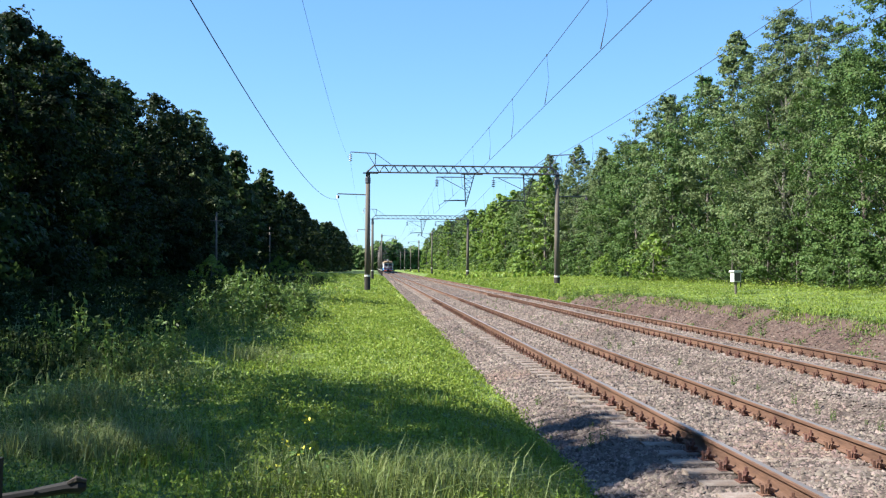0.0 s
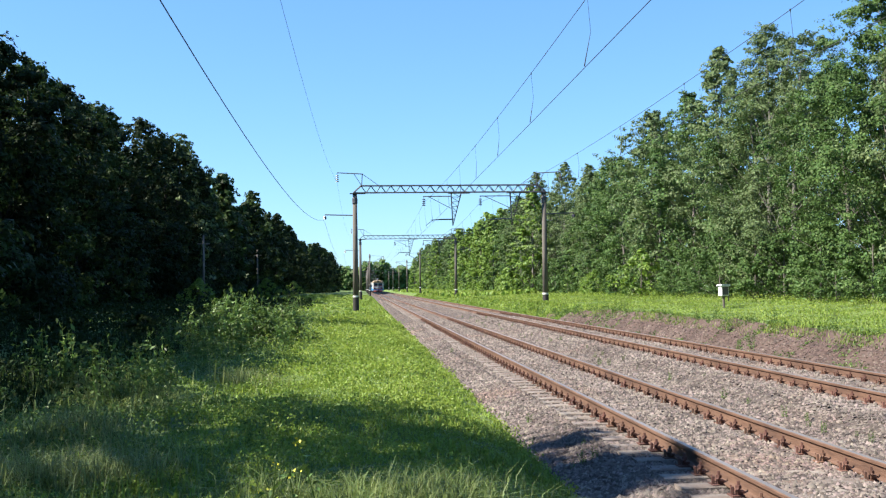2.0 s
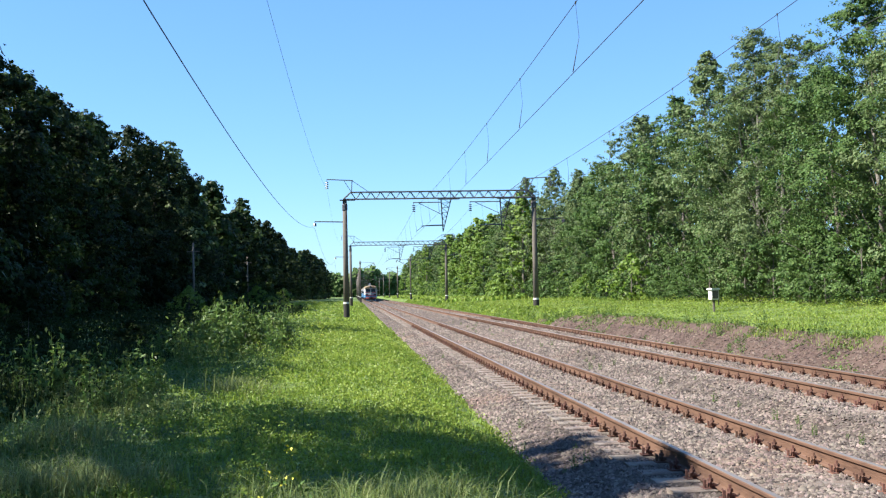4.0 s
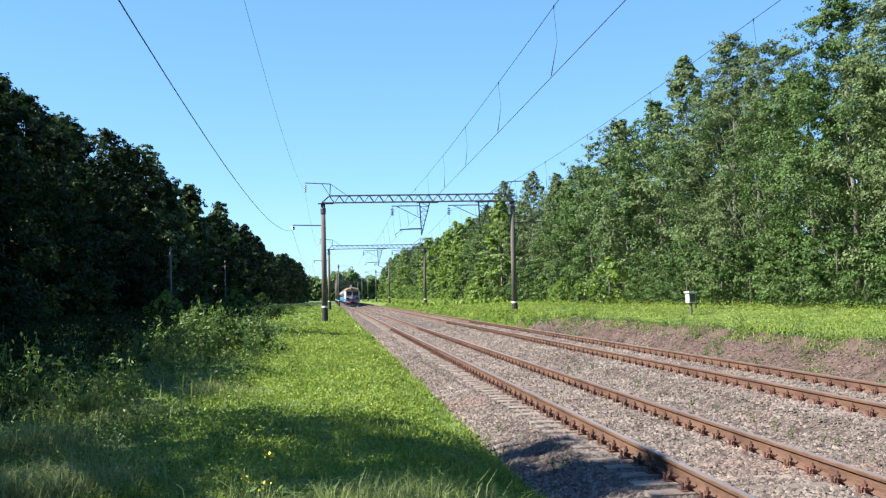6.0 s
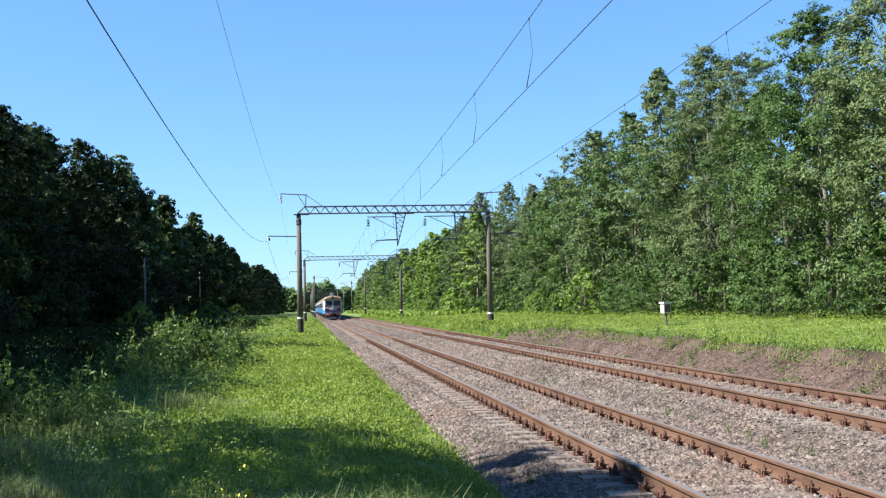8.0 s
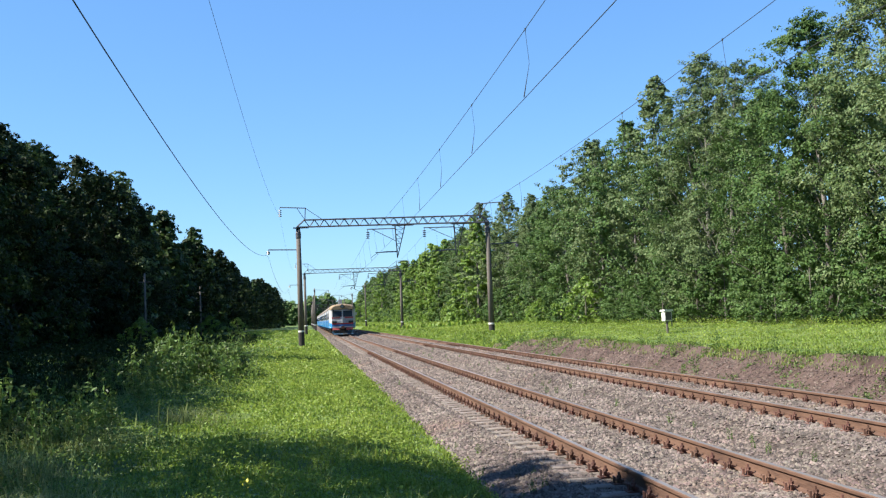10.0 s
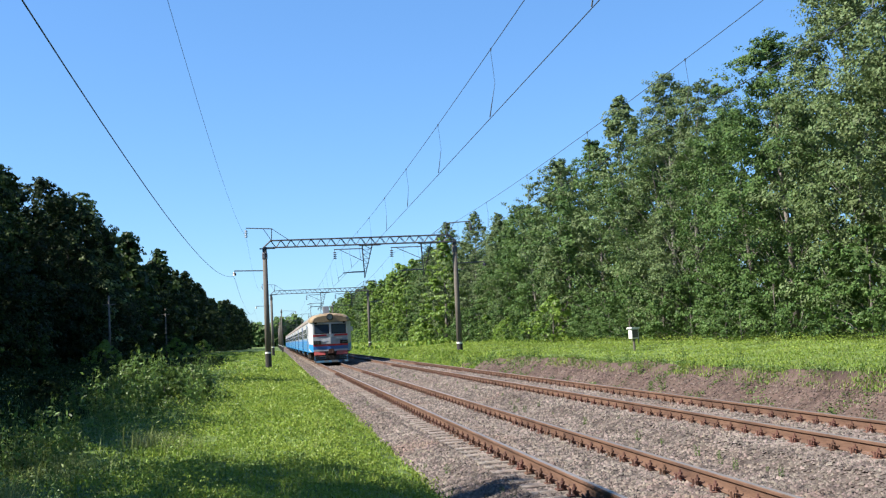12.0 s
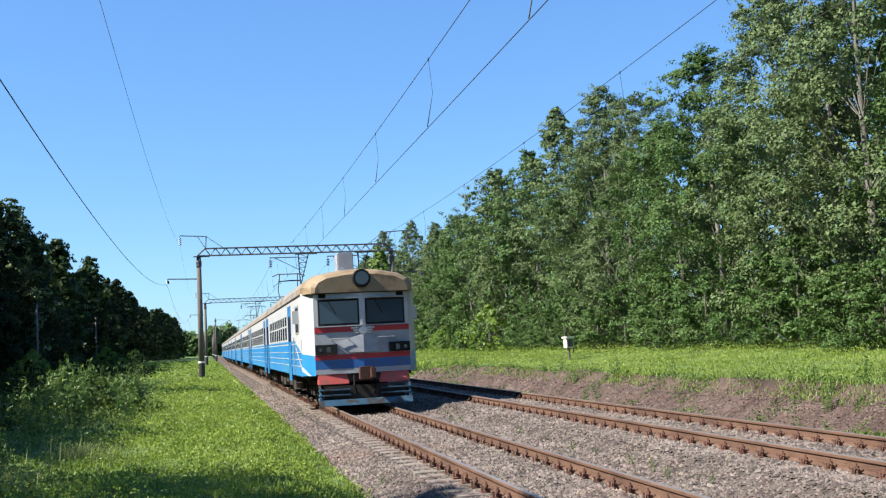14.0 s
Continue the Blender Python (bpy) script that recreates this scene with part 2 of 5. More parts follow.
sheet("ground", XS, YS, ground_z, M["soil"], "green meadow ground of grass and soil beside the railway", "ground")
BY = [-15 + 0.2 * i for i in range(300)] + [45 + i for i in range(60)] + [105 + 5 * i for i in range(100)]
BX = [2.0 + 0.15 * i for i in range(61)]
sheet("ballast_bed", BX, BY, ballast_z, M["ballast"], "grey-pink crushed stone ballast under both tracks", "ballast")


def bank_z(x, y):
    top = 0.60 + 0.12 * noise.noise(Vector((0.3, y * 0.35, 2))) + 0.07 * noise.noise(Vector((x, y * 1.3, 5)))
    wob = 0.35 * noise.noise(Vector((1.0, y * 0.3, 9)))
    fade = 0.7 * min(1.0, max(0.0, (y - 50) / 16))
    return -fade + lerp(x + wob, (10.5, 10.8, 11.3, 11.9, 12.15, 12.9), (-0.45, -0.33, -0.02, top - 0.18, top + 0.03, 0.45)) + 0.03 * noise.noise(Vector((x * 3, y * 3, 4)))


sheet("bank", [10.5 + 0.12 * i for i in range(21)], [-15 + 0.25 * i for i in range(330)], bank_z, M["bank"],
      "low reddish soil cutting beside the far track", "bank")


# ---- tracks ----
RAIL = [(-0.075, -0.18), (0.075, -0.18), (0.075, -0.168), (0.012, -0.15), (0.010, -0.05), (0.036, -0.038), (0.0375, -0.008), (0.030, 0.0),
        (-0.030, 0.0), (-0.0375, -0.008), (-0.036, -0.038), (-0.010, -0.05), (-0.012, -0.15), (-0.075, -0.168)]


def sleeper_mesh():
    mb = MB()
    mb.sweep([(-0.14, -0.42), (0.14, -0.42), (0.115, -0.2), (0.095, -0.188), (-0.095, -0.188), (-0.115, -0.2)], "x", -1.35, 1.35)
    return mb.mesh("sleeper", M["concrete"])


def fastening_mesh():
    mb = MB()
    mb.box(-0.19, 0.19, -0.08, 0.08, -0.196, -0.176)
    for s in (-1, 1):
        mb.box(min(s * 0.055, s * 0.125), max(s * 0.055, s * 0.125), -0.035, 0.035, -0.176, -0.138)
        mb.tube([(s * 0.105, 0, -0.14), (s * 0.105, 0, -0.05)], [0.019, 0.015], 5)
        mb.tube([(s * 0.105, 0, -0.118), (s * 0.105, 0, -0.088)], 0.032, 6)
        mb.tube([(s * 0.165, 0, -0.18), (s * 0.165, 0, -0.10)], 0.017, 5)
        for e in (-1, 1):
            mb.tube([(s * 0.11, e * 0.03, -0.15), (s * 0.125, e * 0.075, -0.142), (s * 0.15, e * 0.095, -0.105)], [0.02, 0.018, 0.012], 4)
    return mb.mesh("fastening", M["bolt"])


SLEEPER, FASTENING = sleeper_mesh(), fastening_mesh()


def track(x, z, label, near, pieces):
    t = thing("railway_track", label, "railway track", "parallel tracks", "structure")
    t.matrix_basis = pose(x, 0, z)
    for s in (-0.797, 0.797):
        r = part("rail", MB().sweep([(p + s, q) for p, q in RAIL], "y", -14, 620), M["rust"], t, "rust-brown steel rail")
        part("running_surface", MB().box(s - 0.029, s + 0.029, -14, 620, 0.0, 0.003), M["steel"], r, "polished steel running surface")
    rest = MB()
    for i in range(420):
        y = near + 0.545 * i
        if i < pieces:
            ob = part("sleeper", SLEEPER, None, t)
            ob.matrix_basis = pose(random.uniform(-0.03, 0.03), y + random.uniform(-0.02, 0.02), random.uniform(-0.012, 0.008), 0, 0, random.uniform(-0.8, 0.8))
            for s in (-0.797, 0.797):
                if i < 110:
                    part("fastening", FASTENING, None, t).matrix_basis = pose(s, y + random.uniform(-0.01, 0.01), 0)
        else:
            rest.box(-1.35, 1.35, y - 0.11, y + 0.11, -0.35, -0.19)
    tagged(part("sleepers", rest, M["concrete"], t), kind="stuff")
    return t


# ---- overhead line supports ----
def lattice_bar(mb, p, q, w=0.03):
    mb.tube([p, q], w, 4, False)


def insulator(parent, x, z, length=0.6):
    mb = MB()
    mb.tube([(x, 0, z), (x, 0, z - 0.12)], 0.015, 5)
    k = 4
    for i in range(k):
        zz = z - 0.12 - (length - 0.2) * (i + 0.5) / k
        mb.tube([(x, 0, zz + 0.05), (x, 0, zz + 0.02), (x, 0, zz - 0.03), (x, 0, zz - 0.045)], [0.03, 0.10, 0.13, 0.04], 8)
    return part("insulator", mb, M["insulator"], parent, "dark glazed insulator string")


def concrete_post(parent, x, z0, z1, k=1.0):
    p = part("post", MB().tube([(x, 0, z0), (x, 0, z1)], [0.215 * k, 0.155 * k], 14), M["post"], parent, "round tapered concrete post", smooth=True)
    part("foot", MB().tube([(x, 0, z0), (x, 0, z0 + 1.15)], [0.222, 0.216], 14), M["post_dark"], p, "black tarred foot")
    part("band", MB().tube([(x, 0, z0 + 1.15), (x, 0, z0 + 1.27)], [0.219, 0.217], 14), M["white"], p, "white painted band")
    part("collar", MB().tube([(x, 0, z1 - 0.75), (x, 0, z1 - 0.68), (x, 0, z1 - 0.35), (x, 0, z1 - 0.28)], [0.175, 0.20, 0.20, 0.17], 10), M["lattice"], p, "steel collar")
    return p


def portal():
    t = thing("catenary_portal", "concrete-post portal with a grey steel lattice crossbeam over both tracks", "catenary portal", "catenary portals")
    x0, x1, zb, zt, w = -0.55, 13.15, 8.62, 9.12, 0.22
    for x in (x0, x1):
        concrete_post(t, x, 0.0, 8.55)
    for y in (-w, w):
        part("bottom_chord", MB().tube([(x0 - 0.12, y, zb), (x1 + 0.12, y, zb)], 0.038, 4), M["lattice"], t)
        part("top_chord", MB().tube([(x0 + 0.45, y, zt), (x1 - 0.45, y, zt)], 0.038, 4), M["lattice"], t)
    n = 18
    step = (x1 - x0 - 0.9) / n
    for i in range(n):
        a = x0 + 0.45 + i * step
        bars = [((a, -w, zt), (a, w, zt), 0.02, "crosspiece"), ((a + step / 2, -w, zb), (a + step / 2, w, zb), 0.02, "crosspiece")]
        for y in (-w, w):
            bars += [((a, y, zt), (a + step / 2, y, zb), 0.024, "diagonal"), ((a + step / 2, y, zb), (a + step, y, zt), 0.024, "diagonal")]
        for p, q, r, kind in bars:
            mb = MB()
            lattice_bar(mb, p, q, r)
            part(kind, mb, M["lattice"], t)
    for x, s in ((x0, 1), (x1, -1)):
        mb = MB()
        for y in (-w, w):
            lattice_bar(mb, (x - s * 0.1, y, zb), (x + s * 0.45, y, zt), 0.04)
        mb.box(x - 0.35, x + 0.75 if s > 0 else x + 0.35, -0.24, 0.24, zb - 0.08, zb - 0.03)
        part("end_frame", mb, M["lattice"], t)
        bx = MB()
        lattice_bar(bx, (x + s * 0.5, 0, zt), (x + s * 0.55, 0, zt + 0.85), 0.035)
        lattice_bar(bx, (x - s * 1.25, 0, zt + 0.95), (x + s * 0.6, 0, zt + 0.85), 0.04)
        lattice_bar(bx, (x + s * 0.55, 0, zt + 0.85), (x + s * 1.75, 0, zt), 0.022)
        lattice_bar(bx, (x - s * 0.05, 0, zt + 0.88), (x + s * 0.5, 0, zt), 0.022)
        part("bracket", bx, M["lattice"], t, "angled steel bracket above the beam")
        insulator(t, x - s * 1.25, zt + 0.93, 0.75)
        lb = MB()
        lattice_bar(lb, (x, 0, 7.0), (x - s * 2.15, 0, 7.06), 0.045)
        part("side_bracket", lb, M["lattice"], t, "horizontal steel side bracket")
        insulator(t, x - s * 2.15, 7.06, 0.4)
    for hx, tx in ((6.38, 4.45), (10.68, 8.55)):
        mb = MB()
        for y in (-0.16, 0.16):
            lattice_bar(mb, (hx, y, zb), (hx + 0.1, 0, 6.2), 0.035)
            lattice_bar(mb, (hx + 0.75, y, zb), (hx + 0.1, 0, 6.2), 0.03)
        for k in range(6):
            u, v = k / 7, (k + 1) / 7
            a = (hx + 0.1 * u, 0, zb - (zb - 6.2) * u)
            b = (hx + 0.75 - 0.65 * v, 0, zb - (zb - 6.2) * v)
            lattice_bar(mb, a, b, 0.02)
            lattice_bar(mb, b, (hx + 0.1 * v, 0, zb - (zb - 6.2) * v), 0.02)
        mb.box(hx - 0.2, hx + 1.35, -0.25, 0.25, zb - 0.09, zb - 0.03)
        part("hanger", mb, M["lattice"], t, "tapered lattice hanger")
        arm = MB()
        lattice_bar(arm, (tx - 0.1, 0, 8.33), (hx, 0, 8.33), 0.04)
        lattice_bar(arm, (tx + 0.3, 0, 8.3), (hx, 0, 7.45), 0.025)
        part("arm", arm, M["lattice"], t, "straight steel arm")
        insulator(t, tx - 0.05, 8.3, 0.75)
        reg = MB()
        reg.tube([(tx + 0.45, 0, 6.62), (hx - 0.65, 0, 6.66), (hx + 0.05, 0, 6.66)], [0.03, 0.05, 0.05], 6)
        lattice_bar(reg, (tx + 0.6, 0, 6.62), (tx + 0.1, 0, 6.25), 0.018)
        part("registration_arm", reg, M["insulator"], t, "dark rod-insulated registration arm")
    return t


def mast(side):
    t = thing("catenary_mast", "single concrete catenary mast with an inclined steel cantilever", "catenary mast", "catenary masts")
    concrete_post(t, 0, 0.0, 9.0, 0.8)
    mb = MB()
    lattice_bar(mb, (0, 0, 6.9), (side * 3.0, 0, 8.5), 0.05)
    lattice_bar(mb, (0, 0, 8.7), (side * 3.0, 0, 8.5), 0.03)
    lattice_bar(mb, (side * 1.0, 0, 6.6), (side * 3.1, 0, 6.6), 0.04)
    lattice_bar(mb, (side * 1.0, 0, 6.6), (side * 1.0, 0, 7.4), 0.025)
    part("cantilever", mb, M["lattice"], t)
    insulator(t, side * 3.0, 8.5, 0.6)
    br = MB()
    lattice_bar(br, (0, 0, 7.4), (-side * 1.6, 0, 7.45), 0.045)
    part("side_bracket", br, M["lattice"], t)
    return t


PORTALS = (73.0, 146.0)
first = portal()
first.matrix_basis = pose(0, PORTALS[0], 0.05)
copy_thing(first, pose(0.15, PORTALS[1], 0.22))
ma, mz = mast(1), mast(-1)
ma.matrix_basis, mz.matrix_basis = pose(1.4, 219, 0.1), pose(12.2, 219, 0.6)
for y in (285, 350, 420, 490):
    copy_thing(ma, pose(1.4, y, 0.1))
    copy_thing(mz, pose(12.2, y, 0.6))


# ---- overhead wires ----
SUPPORTS = (-0.5, 73, 146, 219, 285, 350, 420)


def span(y, low):
    """Height between supports: 1 at a support and 0 at mid span."""
    for a, b in zip(SUPPORTS, SUPPORTS[1:]):
        if a <= y <= b:
            return ((y - a) / (b - a) * 2 - 1) ** 2
    return 1.0


def wire(label, x, top, low, r, y1=350.0, zig=0.0, y0=-0.5):
    pts = []
    y = y0
    while y <= y1:
        sway = 0.0
        if zig:
            k = (y + 0.5) / 73
            sway = zig * (1 - 2 * abs((k % 2) - 1))
        pts.append((x + sway, y, low + (top - low) * span(y, low)))
        y += 3.0
    ob = new("overhead_wire", MB().tube(pts, r, 5, False).mesh("overhead_wire", M["wire"], True))
    return tagged(ob, label, "overhead wire", "overhead wires")


for x, low in ((4.45, 7.37), (8.55, 7.08)):
    wire("dark copper messenger wire sagging between the supports", x, 8.0, low, 0.0075)
    wire("taut copper contact wire above the rails", x, 6.12, 6.08, 0.0075, zig=0.2)
    for k in range(20):
        y = 6.0 + 6.75 * k
        k2 = (y + 0.5) / 73
        zt = low + (8.0 - low) * span(y, low)
        dr = new("dropper", MB().tube([(x, y, zt + 0.02), (x, y, zt - 0.06), (x + 0.05, y, (zt + 6.12) / 2), (x + 0.2 * (1 - 2 * abs((k2 % 2) - 1)), y, 6.12)], [0.02, 0.004, 0.004, 0.012], 4, False).mesh("dropper", M["wire"]))
        tagged(dr, "thin wire dropper between messenger and contact wire", "dropper", "droppers")
wire("thick feeder wire hanging from the post side brackets", -2.74, 6.75, 5.3, 0.010)
wire("thin wire hanging from the brackets above the beam", -1.8, 9.45, 8.2, 0.005)
wire("thin wire hanging from the brackets above the beam", 14.4, 9.45, 8.6, 0.0065, y0=71.0)


# ---- relay box ----
def relay_box(x, y):
    z = ground_z(x, y)
    t = thing("relay_box", "small pale grey metal railway box on a post in the grass", "relay box")
    t.matrix_basis = pose(x, y, z - 0.05, 0, 0, 12)
    part("leg", MB().tube([(0, 0, 0), (0, 0, 0.62)], 0.06, 8), M["post"], t)
    b = part("body", MB().box(-0.19, 0.19, -0.15, 0.15, 0.6, 1.06), M["white"], t, "pale grey steel cabinet", bevel=0.015)
    part("lid", MB().sweep([(-0.25, 1.06), (0.25, 1.06), (0.2, 1.13), (-0.2, 1.13)], "y", -0.2, 0.2), M["white"], b, "overhanging lid")
    part("door", MB().box(-0.15, 0.15, -0.165, -0.15, 0.65, 1.02), M["post"], b, "grey door")
    part("pipe", MB().tube([(0.26, 0, 0.35), (0.26, 0, 0.85), (0.19, 0, 0.9)], 0.03, 6), M["lattice"], t)
    return t


relay_box(16.55, 45.8)


def wooden_pole(x, y, h):
    z = ground_z(x, y)
    t = thing("utility_pole", "weathered grey wooden pole with a crossarm beside the wood", "utility pole", "utility poles")
    t.matrix_basis = pose(x, y, z - 0.1)
    part("pole", MB().tube([(0, 0, 0), (0, 0, h)], [0.13, 0.09], 8), M["bark"], t, smooth=True)
    part("crossarm", MB().box(-0.6, 0.6, -0.05, 0.05, h - 0.9, h - 0.8), M["bark"], t)
    return t


wooden_pole(-15.5, 100.6, 6.8)
wooden_pole(-16.0, 156.0, 7.5)


# ---- train ----
M["roof"] = material("beige roof paint", [(0.17, 0.122, 0.07), (0.235, 0.172, 0.10), (0.29, 0.225, 0.145)], 1.0, 0.6, dirt=(0.13, 0.09, 0.055), dirt_scale=1.4, dirt_at=0.54, bump=0.15, bump_scale=5)
M["roof_grey"] = material("grey-beige roof paint", [(0.16, 0.14, 0.115), (0.22, 0.195, 0.165), (0.27, 0.245, 0.21)], 1.0, 0.6, dirt=(0.12, 0.095, 0.075), dirt_scale=0.8, dirt_at=0.54, bump=0.15, bump_scale=5)
M["pale"] = material("off-white coach paint", [(0.36, 0.37, 0.385), (0.45, 0.455, 0.46)], 1.2, 0.4, spec=0.5, dirt=(0.29, 0.285, 0.27), dirt_scale=0.8, dirt_at=0.58)
M["grey"] = material("grey coach paint", [(0.24, 0.25, 0.275), (0.33, 0.345, 0.37)], 1.5, 0.45, spec=0.5, dirt=(0.21, 0.21, 0.215), dirt_scale=1.3, dirt_at=0.55)
M["blue"] = material("blue coach paint", [(0.02, 0.17, 0.42), (0.032, 0.225, 0.50)], 1.0, 0.35, spec=0.5, dirt=(0.06, 0.22, 0.33), dirt_scale=0.9, dirt_at=0.57)
M["navy"] = material("mid blue front paint", [(0.015, 0.075, 0.24), (0.022, 0.11, 0.32)], 1.5, 0.4, spec=0.5, dirt=(0.05, 0.09, 0.17), dirt_scale=2.0)
M["red"] = material("red paint", [(0.33, 0.012, 0.02), (0.44, 0.02, 0.026)], 2, 0.45, spec=0.5, dirt=(0.24, 0.035, 0.04), dirt_scale=2.0)
M["rose"] = material("faded red paint", [(0.38, 0.06, 0.055), (0.48, 0.10, 0.09)], 3, 0.6, dirt=(0.3, 0.09, 0.07), dirt_scale=3.0)
M["under"] = material("grimy underframe", [(0.018, 0.015, 0.013), (0.05, 0.04, 0.034)], 5, 0.85, bump=0.4)
M["rubber"] = material("black rubber", [(0.006, 0.006, 0.007), (0.013, 0.013, 0.014)], 8, 0.75, spec=0.2)
M["glass"] = material("tinted window glass", [(0.02, 0.034, 0.055), (0.032, 0.05, 0.075)], 1, 0.06, spec=0.55)
M["lens"] = material("lamp glass", [(0.018, 0.024, 0.032), (0.04, 0.05, 0.06)], 6, 0.12, spec=0.7)
M["plough"] = material("plough paint", [(0.025, 0.075, 0.13), (0.05, 0.12, 0.18)], 4, 0.6, dirt=(0.05, 0.045, 0.04), dirt_scale=3.0, dirt_at=0.5)
M["alu"] = material("bare metal trim", [(0.4, 0.4, 0.4), (0.5, 0.5, 0.5)], 4, 0.4, 0.6)

HW = 1.74


def roof_profile(h=HW, drop=0.0):
    return [(-h, 3.46), (-h + 0.03, 3.66), (-h + 0.14, 3.86), (-h + 0.45, 4.04), (-0.6, 4.17), (0, 4.21 - drop), (0.6, 4.17), (h - 0.45, 4.04), (h - 0.14, 3.86), (h - 0.03, 3.66), (h, 3.46)]


def side_windows(parent, ys, w=0.94):
    for y in ys:
        for s in (-1, 1):
            a, b = sorted((s * (HW - 0.03), s * (HW + 0.006)))
            wn_ = part("window", MB().box(a, b, y - w / 2, y + w / 2, 2.12, 3.06), M["pale"], parent, "aluminium-framed coach window")
            a, b = sorted((s * HW, s * (HW + 0.012)))
            part("pane", MB().box(a, b, y - w / 2 + 0.09, y + w / 2 - 0.09, 2.18, 2.62), M["glass"], wn_)
            part("vent_pane", MB().box(a, b, y - w / 2 + 0.09, y + w / 2 - 0.09, 2.68, 3.0), M["glass"], wn_)


def doors(parent, ys):
    for y in ys:
        for s in (-1, 1):
            a, b = sorted((s * (HW - 0.02), s * (HW + 0.014)))
            d = part("door", MB().box(a, b, y - 0.58, y + 0.58, 0.78, 3.3), M["blue"], parent, "blue sliding passenger door")
            a, b = sorted((s * (HW + 0.005), s * (HW + 0.02)))
            for k in (-0.29, 0.29):
                part("pane", MB().box(a, b, y + k - 0.2, y + k + 0.2, 2.1, 2.95), M["glass"], d)
            part("seam", MB().box(a, b, y - 0.015, y + 0.015, 0.8, 3.28), M["rubber"], d)
            for k in (-0.56, 0.56):
                part("jamb", MB().box(a, b, y + k - 0.03, y + k + 0.03, 0.78, 3.32), M["navy"], d)


def bogie(parent, y):
    mb = MB()
    for s in (-1, 1):
        mb.box(s * 1.05 - 0.09, s * 1.05 + 0.09, y - 1.75, y + 1.75, 0.52, 0.78)
        mb.box(s * 1.05 - 0.14, s * 1.05 + 0.14, y - 0.5, y + 0.5, 0.32, 0.6)
        for e in (-1.3, 1.3):
            mb.box(s * 1.05 - 0.15, s * 1.05 + 0.15, y + e - 0.2, y + e + 0.2, 0.33, 0.66)
            mb.tube([(s * 1.05, y + e - 0.33, 0.35), (s * 1.05, y + e - 0.33, 0.72)], 0.08, 7)
            mb.tube([(s * 1.05, y + e + 0.33, 0.35), (s * 1.05, y + e + 0.33, 0.72)], 0.08, 7)
    mb.box(-1.0, 1.0, y - 0.25, y + 0.25, 0.5, 0.8)
    b = part("bogie", mb, M["under"], parent, "grimy steel bogie")
    for e in (-1.3, 1.3):
        wm = MB()
        for s in (-1, 1):
            x = s * 0.797
            wm.tube([(x - 0.07, y + e, 0.51), (x + 0.07, y + e, 0.51)], 0.5, 24)
            x2 = s * 0.72
            wm.tube([(x2 - 0.02, y + e, 0.51), (x2 + 0.02, y + e, 0.51)], 0.53, 24)
        wm.tube([(-0.8, y + e, 0.51), (0.8, y + e, 0.51)], 0.09, 8)
        part("wheelset", wm, M["under"], b, "dark steel wheelset")
    return b


def car_body(t, y0, y1, cab=False):
    """Shell, stripes, roof and underframe between y0 and y1."""
    sh = MB()
    for s in (-1, 1):
        a, b = sorted((s * (HW - 0.1), s * HW))
        sh.box(a, b, y0, y1, 1.98, 3.48)
    sh.box(-HW + 0.1, HW - 0.1, y1 - 0.08, y1, 1.05, 3.48)
    if not cab:
        sh.box(-HW + 0.1, HW - 0.1, y0, y0 + 0.08, 1.05, 3.48)
    part("upper_side", sh, M["pale"], t, "off-white upper side panels")
    lo = MB()
    for s in (-1, 1):
        a, b = sorted((s * (HW - 0.1), s * (HW - 0.002)))
        lo.box(a, b, y0, y1, 1.0, 1.98)
    part("lower_side", lo, M["blue"], t, "bright blue lower side panels")
    for z, h, m in ((1.50, 0.022, "pale"), (1.29, 0.02, "pale"), (1.72, 0.02, "pale"), (2.03, 0.07, "blue")):
        st = MB()
        for s in (-1, 1):
            a, b = sorted((s * (HW - 0.05), s * (HW + 0.008)))
            st.box(a, b, y0, y1, z, z + h)
        part("stripe", st, M[m], t)
    ds = MB()
    for s in (-1, 1):
        a, b = sorted((s * (HW - 0.05), s * (HW + 0.03)))
        ds.box(a, b, y0, y1, 3.44, 3.475)
    part("gutter", ds, M["under"], t)
    if not cab:
        part("roof", MB().sweep(roof_profile(), "y", y0, y1), M["roof_grey"], t, "grey-beige curved roof", smooth=False)
    uf = MB()
    uf.box(-1.6, 1.6, y0 + 0.1, y1 - 0.05, 0.92, 1.05)
    part("underframe", uf, M["under"], t)
    for k in range(5):
        yy = y0 + 6.0 + k * 1.7
        part("equipment_box", MB().box(-1.45, -0.7, yy, yy + 1.3, 0.42 + 0.08 * (k % 3), 0.925), M["under"], t)
        part("equipment_box", MB().box(0.7, 1.45, yy + 0.2, yy + 1.4, 0.45, 0.925), M["under"], t)
    bogie(t, y0 + 3.6)
    bogie(t, y1 - 3.4)


